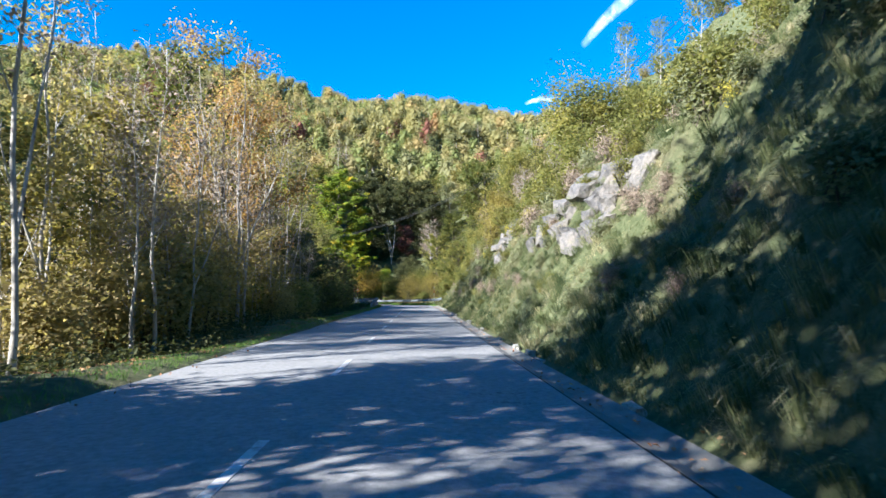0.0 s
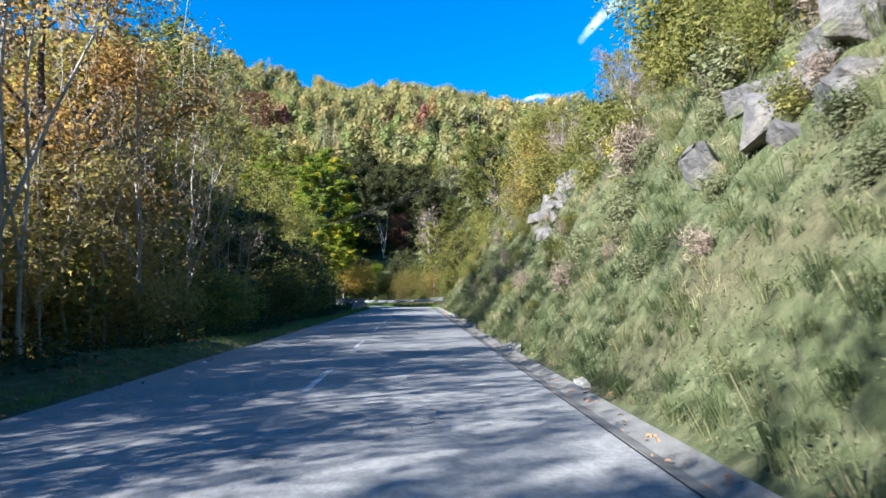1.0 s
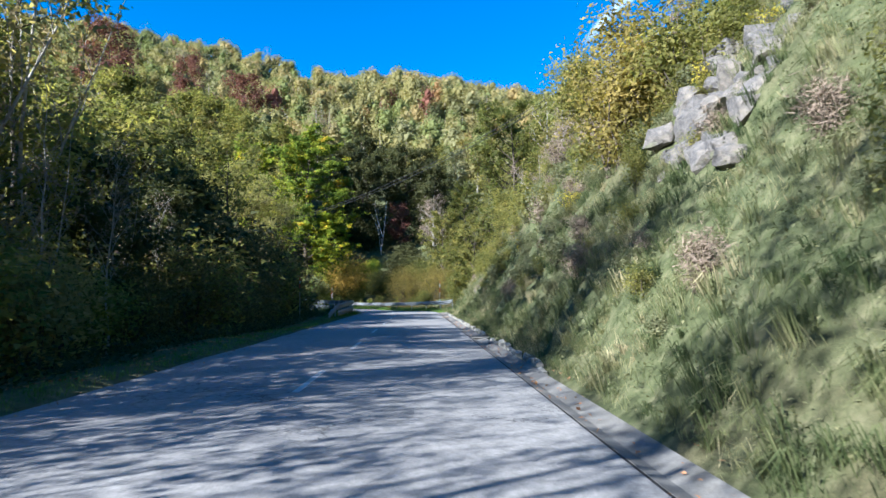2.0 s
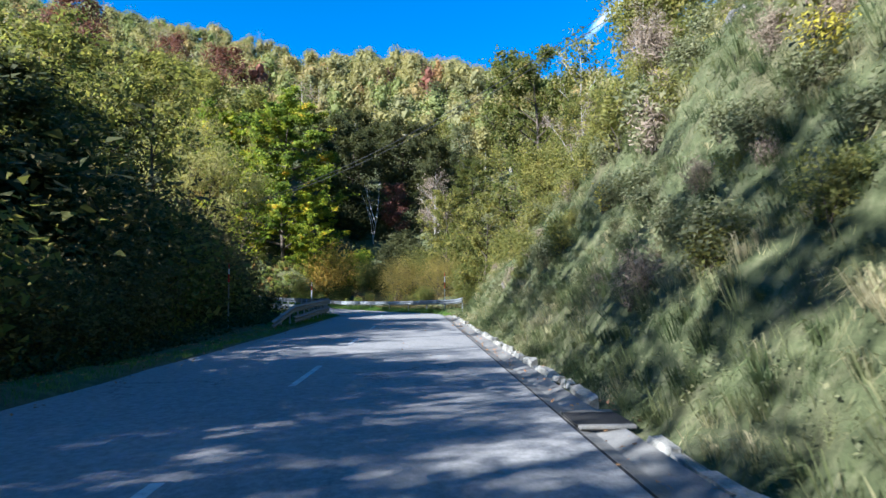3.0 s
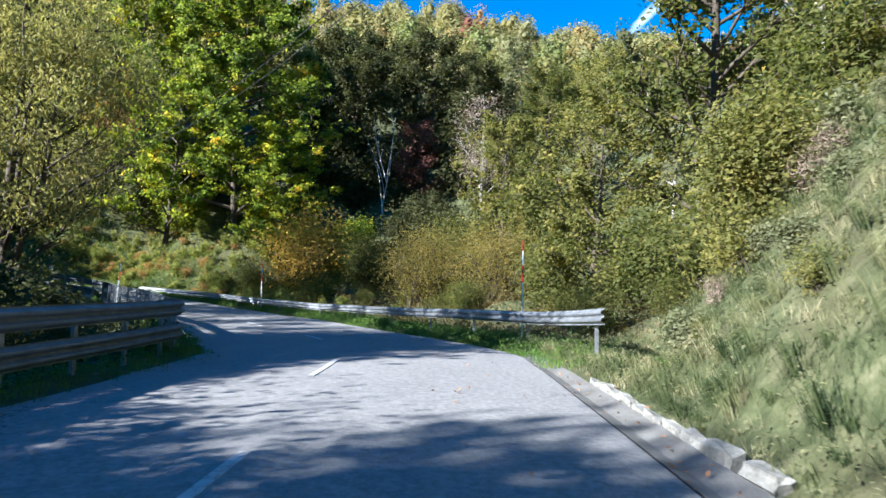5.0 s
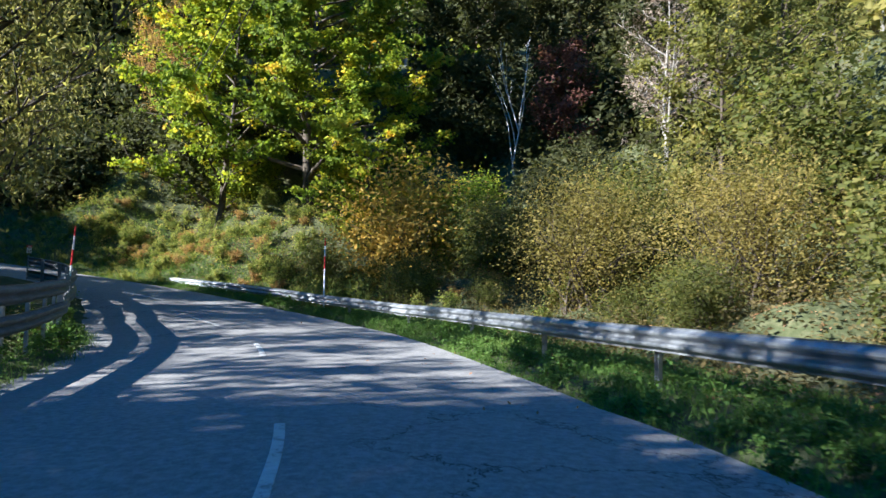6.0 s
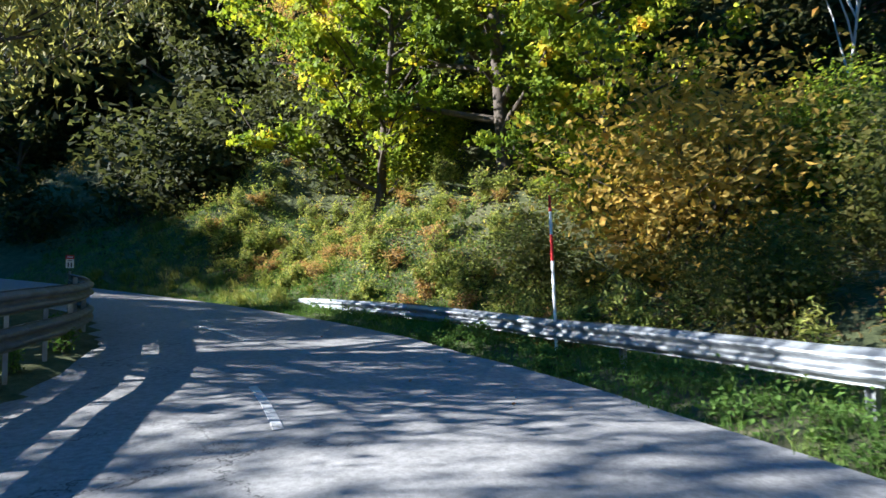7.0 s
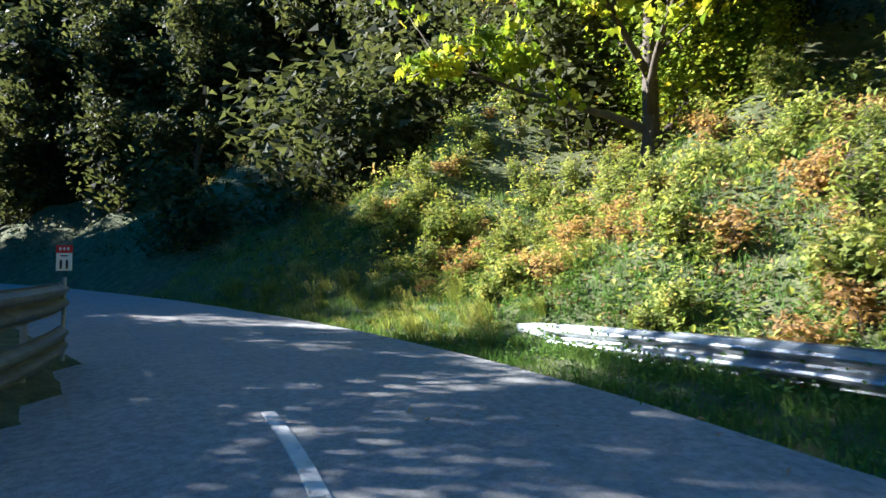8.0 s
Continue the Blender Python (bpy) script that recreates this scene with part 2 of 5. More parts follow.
HILL = [crown_material("hill_foliage_" + n, a, b) for n, a, b in (
    ("olive", (0.14, 0.145, 0.06), (0.215, 0.212, 0.09)), ("green", (0.1, 0.135, 0.05), (0.165, 0.2, 0.075)), ("straw", (0.185, 0.178, 0.085), (0.26, 0.24, 0.115)),
    ("gold", (0.2, 0.172, 0.078), (0.28, 0.23, 0.1)), ("sage", (0.125, 0.14, 0.07), (0.19, 0.2, 0.105)), ("rust", (0.2, 0.135, 0.065), (0.28, 0.185, 0.085)),
    ("brown", (0.17, 0.14, 0.11), (0.25, 0.205, 0.165)), ("red", (0.13, 0.06, 0.05), (0.19, 0.09, 0.07)), ("dark", (0.055, 0.07, 0.035), (0.09, 0.105, 0.05)))]
GRASS = leafy("grass_blades", [(0.0, (0.018, 0.034, 0.013)), (0.35, (0.044, 0.066, 0.024)), (0.65, (0.11, 0.13, 0.055)), (1.0, (0.27, 0.255, 0.15))], 0.3, drift=1.7, patch=0.9)
FRESH = leafy("fresh_verge_grass", [(0.0, (0.028, 0.062, 0.012)), (0.5, (0.075, 0.14, 0.024)), (1.0, (0.2, 0.25, 0.06))], 0.35, warm=1.0)
MEADOW = leafy("meadow_grass", [(0.0, (0.06, 0.09, 0.018)), (0.5, (0.16, 0.19, 0.035)), (1.0, (0.34, 0.31, 0.11))], 0.4, drift=1.3)
LITTER = leafy("fallen_leaves", [(0.0, (0.09, 0.045, 0.025)), (0.5, (0.22, 0.12, 0.06)), (1.0, (0.36, 0.24, 0.1))], 0.1)


# ---- helpers for meshes ----
def mesh_object(name, verts, faces, mat, parent=None, label="", smooth=False):
    me = bpy.data.meshes.new(name)
    me.from_pydata(verts if isinstance(verts, list) else verts.tolist(), [], faces if isinstance(faces, list) else faces.tolist())
    for mm in (mat if isinstance(mat, list) else [mat]):
        me.materials.append(mm)
    if smooth:
        me.polygons.foreach_set("use_smooth", [True] * len(me.polygons))
    me.update()
    ob = new(name, me)
    if parent:
        ob.parent = parent
    if label:
        tagged(ob, label)
    return ob


def part(name, bm, material, parent, label=""):
    me = bpy.data.meshes.new(name)
    bm.to_mesh(me)
    bm.free()
    me.materials.append(material)
    ob = new(name, me)
    ob.parent = parent
    return tagged(ob, label) if label else ob


def tubes(lines, sides=6, thin=None):
    """Verts and faces of tapered tubes along polylines of (point, radius)."""
    vs, fs = [], []
    full = sides
    for line in lines:
        sides = 3 if thin and line[0][1] < thin else full
        base = len(vs)
        n = len(line)
        for i, (p, r) in enumerate(line):
            a = Vector(line[max(i - 1, 0)][0])
            b = Vector(line[min(i + 1, n - 1)][0])
            d = (b - a).normalized()
            u = d.orthogonal().normalized()
            w = d.cross(u)
            for k in range(sides):
                t = 2 * math.pi * k / sides
                q = Vector(p) + (u * math.cos(t) + w * math.sin(t)) * r
                vs.append(tuple(q))
        for i in range(n - 1):
            for k in range(sides):
                k2 = (k + 1) % sides
                fs.append((base + i * sides + k, base + i * sides + k2, base + (i + 1) * sides + k2, base + (i + 1) * sides + k))
        fs.append(tuple(base + (n - 1) * sides + k for k in range(sides)))
    return vs, fs


# outline of a lobed leaf: along, across, fold
LOBES = [(-0.45, 0.0, 0.0), (-0.28, 0.42, 1.2), (0.0, 0.2, 0.6), (0.18, 0.4, 1.2), (0.55, 0.0, 0.0), (0.18, -0.4, 1.2), (0.0, -0.2, 0.6), (-0.28, -0.42, 1.2)]


def leaf_quads(rng, centres, size, droop=0.3, aspect=0.62, upness=0.5, out=None, tri=False, stray=0.36, lobed=False):
    """Folded diamond leaves at the given centres: verts (4n, 3) and faces."""
    n = len(centres)
    d = rng.normal(size=(n, 3))
    d[:, 2] = d[:, 2] * 0.5 - droop
    d /= np.linalg.norm(d, axis=1, keepdims=True)
    up = rng.normal(size=(n, 3)) * (1 - upness) + np.array([0, 0, 1.0]) * upness
    if out is not None:
        up = out + rng.normal(size=(n, 3)) * stray
    side = np.cross(d, up)
    side /= np.linalg.norm(side, axis=1, keepdims=True) + 1e-9
    nor = np.cross(side, d)
    ln = size * rng.uniform(0.6, 1.35, size=(n, 1))
    wd = ln * aspect * 0.5
    fold = ln * 0.12
    if tri:
        v = np.stack([centres - d * ln * 0.45 - side * wd * 1.15, centres - d * ln * 0.45 + side * wd * 1.15, centres + d * ln * 0.65 + nor * fold], 1)
        return v.reshape(-1, 3), np.arange(n * 3).reshape(n, 3)
    if lobed:
        v = np.stack([centres + d * ln * a + side * ln * b + nor * fold * c for a, b, c in LOBES], 1)
        return v.reshape(-1, 3), np.arange(n * 8).reshape(n, 8)
    v = np.empty((n, 4, 3))
    v[:, 0] = centres - d * ln * 0.5
    v[:, 1] = centres + side * wd + nor * fold
    v[:, 2] = centres + d * ln * 0.5
    v[:, 3] = centres - side * wd + nor * fold
    f = np.arange(n * 4).reshape(n, 4)
    return v.reshape(-1, 3), f


# ---- the road's line: right edge, width, height ----
EDGE = [(1.75, -90), (1.75, -40), (1.75, 20), (1.75, 60), (1.75, 80), (1.75, 87), (1.72, 90), (1.5, 93), (0.98, 94.6), (0.35, 96.0), (-0.95, 99.2), (-3.2, 103.6),
        (-5.2, 107.2), (-7.2, 110.0), (-9.6, 112.3), (-13.0, 114.75), (-17.9, 116.85), (-22.8, 117.85), (-27.8, 118.15), (-32.8, 118.0), (-38, 117.4), (-48, 115.7), (-60, 113.2),
        (-80, 108.4), (-110, 100), (-150, 90), (-220, 75)]


def spline(pts, step=0.5):
    p = np.array(pts, float)
    p = np.vstack([2 * p[0] - p[1], p, 2 * p[-1] - p[-2]])
    out = []
    for i in range(1, len(p) - 2):
        n = max(2, int(np.linalg.norm(p[i + 1] - p[i]) / 0.2))
        t = np.linspace(0, 1, n, endpoint=False)[:, None]
        k0 = np.linalg.norm(p[i] - p[i - 1]) ** 0.5
        k1 = np.linalg.norm(p[i + 1] - p[i]) ** 0.5
        k2 = np.linalg.norm(p[i + 2] - p[i + 1]) ** 0.5
        m1 = k1 ** 2 * ((p[i] - p[i - 1]) / k0 ** 2 - (p[i + 1] - p[i - 1]) / (k0 ** 2 + k1 ** 2) + (p[i + 1] - p[i]) / k1 ** 2)
        m2 = k1 ** 2 * ((p[i + 1] - p[i]) / k1 ** 2 - (p[i + 2] - p[i]) / (k1 ** 2 + k2 ** 2) + (p[i + 2] - p[i + 1]) / k2 ** 2)
        out.append((2 * t ** 3 - 3 * t ** 2 + 1) * p[i] + (t ** 3 - 2 * t ** 2 + t) * m1 + (-2 * t ** 3 + 3 * t ** 2) * p[i + 1] + (t ** 3 - t ** 2) * m2)
    q = np.vstack(out + [p[-2][None]])
    s = np.concatenate([[0], np.cumsum(np.linalg.norm(np.diff(q, axis=0), axis=1))])
    g = np.arange(0, s[-1], step)
    return np.stack([np.interp(g, s, q[:, 0]), np.interp(g, s, q[:, 1])], 1)


ER = spline(EDGE)
ES = np.arange(len(ER)) * 0.5 - 90.0          # on the straight s equals y
TAN = np.gradient(ER, axis=0)
TAN /= np.linalg.norm(TAN, axis=1, keepdims=True)
RIGHT = np.stack([TAN[:, 1], -TAN[:, 0]], 1)


def keyed(s, ks, vs):
    return np.interp(s, ks, vs)


def width(s):
    return keyed(s, [80, 95, 100, 106, 112, 115, 118, 121, 125.7, 129, 140, 160, 400], [6.7, 7.1, 7.3, 7.35, 7.3, 7.15, 6.75, 6.0, 4.55, 4.05, 4.8, 5.8, 5.8])


def edge_z(s):
    return keyed(s, [90, 96, 101, 107, 113.8, 118.6, 125.7, 132, 138.5, 146.5, 168, 250, 400], [0, 0, -0.06, -0.04, 0.08, 0.34, 1.0, 1.62, 2.28, 3.08, 5.0, 10, 15])


def bank_angle(s):
    return keyed(s, [93, 105, 118, 126, 140, 170], [0, 0.015, 0.03, 0.045, 0.04, 0.02])


def on_road(s, d):
    """x, y, z at s along the road and d metres right of its right edge (left: minus)."""
    x = np.interp(s, ES, ER[:, 0]) + np.interp(s, ES, RIGHT[:, 0]) * d
    y = np.interp(s, ES, ER[:, 1]) + np.interp(s, ES, RIGHT[:, 1]) * d
    return x, y, edge_z(s) + bank_angle(s) * np.clip(d, -9, 0.5)


def nearest(x, y):
    """s and signed distance right of the right edge, for arrays of places."""
    x, y = np.ravel(x), np.ravel(y)
    s, d = np.empty(len(x)), np.empty(len(x))
    for a in range(0, len(x), 4000):
        dx = x[a:a + 4000, None] - ER[None, :, 0]
        dy = y[a:a + 4000, None] - ER[None, :, 1]
        i = (dx * dx + dy * dy).argmin(1)
        k = np.arange(len(i))
        ddx, ddy = dx[k, i], dy[k, i]
        s[a:a + 4000] = ES[i] + ddx * TAN[i, 0] + ddy * TAN[i, 1]
        side = np.sign(ddx * RIGHT[i, 0] + ddy * RIGHT[i, 1])
        d[a:a + 4000] = side * np.sqrt(ddx ** 2 + ddy ** 2)
    return s, d


WAVES = [(random.uniform(0, 6.28), random.uniform(0, 6.28), k) for k in (0.05, 0.09, 0.17, 0.31, 0.55, 0.9, 1.5, 2.3, 3.4) for _ in range(3)]


def rough(x, y, lo, hi):
    out = np.zeros_like(x)
    for a, ph, k in WAVES:
        if lo <= k <= hi:
            out += np.sin((x * math.cos(a) + y * math.sin(a)) * k + ph) * (0.35 / k) ** 0.8
    return out


def ground_z(x, y):
    shape = np.shape(x)
    x, y = np.ravel(np.asarray(x, float)), np.ravel(np.asarray(y, float))
    s, d = nearest(x, y)
    w = width(s)
    ez, ba = edge_z(s), bank_angle(s)
    sk = [-90, 84, 90, 96, 104, 116, 122, 128, 140, 400]
    off = keyed(s, sk, [0.95, 0.95, 2.6, 5.5, 4.0, 2.6, 2.2, 0.9, 0.8, 0.8])
    m1 = keyed(s, sk, [1.4, 1.4, 1.1, 0.5, 0.2, 0.25, 0.55, 0.75, 0.8, 0.8])
    l1 = keyed(s, sk, [4.2, 4.4, 5, 5, 6, 5, 4, 7, 8, 8])
    m2 = keyed(s, [-90, 30, 46, 84, 90, 96, 104, 400], [0.74, 0.74, 0.86, 0.86, 0.85, 0.72, 0.6, 0.58])
    u = np.maximum(d, 0)
    far = np.clip(u - off - l1 - 24, 0, 240)
    raw = m1 * np.clip(u - off, 0, l1) + m2 * np.clip(u - off - l1, 0, 24) + (0.385 - 0.035 * np.clip(x / 60, -1.5, 1.2) * np.clip((y - 100) / 50, 0, 1)) * far
    bump = np.clip((u - off) / 3, 0, 1)
    lumps = np.clip((u - off) / 1.2, 0, 1) * (s < 96) * 0.14 * (np.sin(x * 2.1 + 1.3 * np.sin(y * 0.9)) * np.sin(y * 2.4 + 1.1 * np.sin(x * 1.3)) + 0.6 * np.sin(x * 4.1 + y * 1.7) * np.sin(y * 4.6 - x * 1.2))
    right = ez + 0.04 * np.clip(u, 0, 1) + raw + lumps + bump * (0.4 * rough(x, y, 0.5, 4) + np.clip(u / 60, 0, 1) * rough(x, y, 0.04, 0.2) * 0.4)
    v = np.maximum(-d - w, 0)
    drop = np.where(s > 98, 0.3, 0.16)
    left = ez - ba * w + 0.05 - drop * np.clip(v - 1.4, 0, 12) + 0.3 * np.maximum(v - 34, 0) * (s < 110) + np.clip(v / 4, 0, 1) * 0.15 * rough(x, y, 0.3, 4)
    mid = ez + ba * np.clip(d, -9, 0) - 0.16
    z = np.where(d > 0, np.where(d < 0.66, np.minimum(right, ez - 0.12), right), np.where(d > -w, mid, left))
    return z.reshape(shape) if shape else float(z[0])


# ---- ground, road, gutter ----
def steps(*spans):
    out = []
    for a, b, n in spans:
        out += list(np.linspace(a, b, n, endpoint=False))
    return np.array(out + [spans[-1][1]])


gx = steps((-1500, -300, 8), (-300, -60, 16), (-60, -32, 14), (-32, 1.6, 42), (1.6, 10, 34), (10, 22, 15), (22, 60, 14), (60, 300, 16), (300, 1500, 8))
gy = steps((-1500, -200, 7), (-200, -6, 24), (-6, 92, 300), (92, 128, 70), (128, 200, 24), (200, 420, 30), (420, 2000, 12))
GX, GY = np.meshgrid(gx, gy)
gz = ground_z(GX, GY)
idx = np.arange(GX.size).reshape(GX.shape)
gf = np.stack([idx[:-1, :-1], idx[:-1, 1:], idx[1:, 1:], idx[1:, :-1]], -1).reshape(-1, 4)
ground = mesh_object("ground", np.stack([GX.ravel(), GY.ravel(), gz.ravel()], 1), gf, GROUND, smooth=True)
tagged(ground, "grassy earth slopes of a wooded valley", "ground", kind="structure")


def strip(name, s, ds, zs, mat, parent=None, label="", closed=False):
    """A band along the road: cross profile of (d, dz) swept along s."""
    prof = list(zip(ds, zs))
    n = len(prof)
    vs = []
    for si in s:
        for d, z in prof:
            d = d(si) if callable(d) else d
            x, y, zz = on_road(si, d)
            vs.append((float(x), float(y), float(zz + z)))
    fs = []
    for i in range(len(s) - 1):
        for k in range(n if closed else n - 1):
            k2 = (k + 1) % n
            fs.append((i * n + k, i * n + k2, (i + 1) * n + k2, (i + 1) * n + k))
    if closed:
        fs += [tuple(range(n - 1, -1, -1)), tuple((len(s) - 1) * n + k for k in range(n))]
    return mesh_object(name, vs, fs, mat, parent, label)


road_s = np.concatenate([np.arange(-88, 86, 2.0), np.arange(86, 150, 0.5), np.arange(150, 320, 2.0)])
WAVER = {k: random.uniform(-0.07, 0.07) for k in range(-100, 400)}


def left_edge(s):
    k = math.floor(s)
    return -float(width(s)) + WAVER[k] * (1 - s + k) + WAVER[k + 1] * (s - k)


def right_edge(s):
    if s < 92:
        return 0.0
    k = math.floor(s)
    return 0.5 * (WAVER[k] * (1 - s + k) + WAVER[k + 1] * (s - k))


road = strip("road", road_s, [left_edge, left_edge, -5, -3.35, -1.7, right_edge, right_edge], [-0.2, -0.005, 0.025, 0.05, 0.025, 0.0, -0.2], ASPHALT)
tagged(road, "worn pale grey asphalt of a two-lane mountain road", "road", kind="structure")

gutter_s = np.arange(-60, 93.1, 1.0)
gutter = strip("gutter", gutter_s, [0.045, 0.05, 0.22, 0.52, 0.54], [-0.2, -0.012, -0.05, 0.005, -0.2], CONCRETE)
tagged(gutter, "shallow concrete drainage gutter beside the asphalt", "gutter", kind="structure")
joint = strip("tar_joint", gutter_s, [0.0, 0.05], [-0.012, -0.016], TAR, gutter, "black tar joint between asphalt and concrete")

rk = random.Random(4)


def worn_block(seed, l, d, h, jag=0.04):
    """An uneven stone block, its base at the origin."""
    r = random.Random(seed)
    bm = bmesh.new()
    bmesh.ops.create_cube(bm, size=1.0)
    for v in bm.verts:
        v.co = Vector((v.co.x * d, v.co.y * l, (v.co.z + 0.5) * h))
    bmesh.ops.bevel(bm, geom=bm.edges[:], offset=min(d, h) * 0.18, segments=1, affect="EDGES")
    for v in bm.verts:
        v.co += Vector((r.uniform(-1, 1), r.uniform(-1, 1), r.uniform(-1, 1))) * jag
    me = bpy.data.meshes.new("kerb_stone")
    bm.to_mesh(me)
    bm.free()
    return me


kerb = tagged(new("kerb"), "low broken row of pale kerb stones at the foot of the bank", "kerb", kind="structure")
blocks = [worn_block(i, rk.uniform(0.52, 0.7), 0.15, rk.uniform(0.1, 0.19), 0.028) for i in range(12)]
for me in blocks:
    me.materials.append(KERB)
s = 8.0
while s < 88:
    me = rk.choice(blocks)
    if not 53.6 < s < 55.2 and rk.random() < (0.9 if s > 44 else 0.12):
        x, y, z = on_road(s, 0.62 + rk.uniform(-0.03, 0.05))
        t = math.atan2(-np.interp(s, ES, TAN[:, 0]), np.interp(s, ES, TAN[:, 1]))
        ob = new("kerb_stone", me)
        ob.parent = kerb
        ob.matrix_world = Matrix.LocRotScale((x, y, z - 0.04 - rk.uniform(0, 0.08)), Euler((rk.uniform(-0.06, 0.06), rk.uniform(-0.1, 0.1), t + rk.uniform(-0.08, 0.08))), None)
    s += 0.62

# drain inlet across the gutter: a flat black slab stands in for its shaded hole
drain = tagged(new("drain_inlet"), "drain inlet in the concrete gutter, its dark a black slab", "drain")
x, y, z = on_road(54.4, 0.3)
bm = bmesh.new()
bmesh.ops.create_cube(bm, size=1.0)
bmesh.ops.scale(bm, vec=(0.62, 0.7, 0.03), verts=bm.verts)
bmesh.ops.bevel(bm, geom=bm.edges[:], offset=0.008, segments=1, affect="EDGES")
part("dark_slab", bm, TAR, drain)
for k in (-0.42, 0.42):
    bm = bmesh.new()
    bmesh.ops.create_cube(bm, size=1.0)
    bmesh.ops.scale(bm, vec=(0.6, 0.09, 0.05), verts=bm.verts)
    bmesh.ops.bevel(bm, geom=bm.edges[:], offset=0.015, segments=1, affect="EDGES")
    bmesh.ops.translate(bm, vec=(0, k, 0.0), verts=bm.verts)
    part("lip", bm, CONCRETE, drain)
drain.matrix_world = pose(x + 0.05, y, z + 0.012)

# dashed centre line
bend_s, bend_d = nearest(np.array([-2.2, -4.15, -8.2, -12.6, -17.6]), np.array([89.1, 97.4, 104.9, 109.9, 113.8]))
dashes = [(11.1 + 7.65 * k, -float(width(11.1 + 7.65 * k)) * 0.5 - 0.1) for k in range(-3, 10)] + [(float(a) - 1.5, float(b)) for a, b in zip(bend_s, bend_d)]
for s0, mid in dashes:
    seg = np.linspace(s0, s0 + 2.75, 7)
    dz = 0.054
    strip("lane_dash", seg, [mid - 0.055, mid - 0.05, mid + 0.05, mid + 0.055], [dz - 0.02, dz, dz, dz - 0.02], PAINT, road)


# ---- guard rails ----
W_PROFILE = [(0.0, 0.0), (-0.012, -0.02), (0.022, -0.042), (0.075, -0.068), (0.083, -0.092), (0.075, -0.118), (0.018, -0.148), (0.005, -0.17), (0.018, -0.192), (0.075, -0.222), (0.083, -0.248), (0.075, -0.272), (0.022, -0.298), (-0.012, -0.32), (0.0, -0.34)]


def beam_piece(pts, name, parent, face, label="", profile=W_PROFILE, mat=ZINC):
    """A W-beam length through pts (x, y, top z); face: +1 when its waves look to the road's left."""
    vs, fs = [], []
    n = len(profile)
    for i, p in enumerate(pts):
        a, b = pts[max(i - 1, 0)], pts[min(i + 1, len(pts) - 1)]
        t = Vector((b[0] - a[0], b[1] - a[1], 0)).normalized()
        nrm = Vector((-t.y, t.x, 0)) * face
        for thick in (0.0, -0.006):
            for o, dz in profile:
                q = Vector(p) + nrm * (o + thick) + Vector((0, 0, dz))
                vs.append(tuple(q))
    m = 2 * n
    for i in range(len(pts) - 1):
        for k in range(n - 1):
            fs.append((i * m + k, i * m + k + 1, (i + 1) * m + k + 1, (i + 1) * m + k))
            fs.append((i * m + n + k + 1, i * m + n + k, (i + 1) * m + n + k, (i + 1) * m + n + k + 1))
        fs.append((i * m, (i + 1) * m, (i + 1) * m + n, i * m + n))
        fs.append((i * m + n - 1, i * m + m - 1, (i + 1) * m + m - 1, (i + 1) * m + n - 1))
    return mesh_object(name, vs, fs, mat, parent, label)


def post_mesh(h):
    """A C-section steel post with its top at z 0."""
    bm = bmesh.new()
    prof = [(-0.05, -0.03), (0.05, -0.03), (0.05, 0.03), (0.042, 0.03), (0.042, -0.022), (-0.042, -0.022), (-0.042, 0.03), (-0.05, 0.03)]
    a = [bm.verts.new((x, y, 0)) for x, y in prof]
    b = [bm.verts.new((x, y, -h)) for x, y in prof]
    for k in range(8):
        k2 = (k + 1) % 8
        bm.faces.new((a[k], b[k], b[k2], a[k2]))
    bm.faces.new(a)
    bm.faces.new(b[::-1])
    me = bpy.data.meshes.new("post")
    bm.to_mesh(me)
    bm.free()
    me.materials.append(ZINC)
    return me


def rail_line(s0, s1, offset, top, n):
    out = []
    for si in np.linspace(s0, s1, n):
        x, y, z = on_road(si, offset(si))
        out.append((float(x), float(y), float(top(si))))
    return out


def add_posts(rail, mesh, s_list, offset, top, below, back):
    for si in s_list:
        x, y, z = on_road(si, offset(si) + back)
        t = math.atan2(-np.interp(si, ES, TAN[:, 0]), np.interp(si, ES, TAN[:, 1]))
        ob = new("post", mesh)
        ob.parent = rail
        ob.matrix_world = pose(float(x), float(y), float(top(si)) - below, 0, 0, math.degrees(t) + 90)


R_OFF = lambda q: float(np.interp(q, [90, 94, 98, 103, 108, 113, 118, 123, 126.8], [1.4, 1.2, 1.25, 1.35, 1.25, 1.1, 1.1, 1.2, 1.2]))
R_TOP = lambda q: float(np.interp(q, [90, 94, 98, 103, 108, 113, 118, 123, 126.8], [1.2, 0.98, 0.93, 0.82, 0.77, 0.77, 0.93, 1.25, 1.46]))
rail_right = tagged(new("guard_rail"), "galvanised steel guard rail with one wavy beam along the outer bend", "guard rail")
cuts = np.linspace(90.3, 126.5, 10)
FLAT = [(0.03, 0.0), (0.038, -0.09), (0.038, -0.25), (0.03, -0.34)]
beam_piece(rail_line(126.5, 127.3, R_OFF, R_TOP, 4), "end_plate", rail_right, 1, "flat steel end plate", FLAT)
for a, b in zip(cuts[:-1], cuts[1:]):
    beam_piece(rail_line(a, b + 0.15, R_OFF, R_TOP, 9), "beam", rail_right, 1)
add_posts(rail_right, post_mesh(1.15), np.arange(91.2, 126, 3.6), R_OFF, R_TOP, 0.04, 0.12)

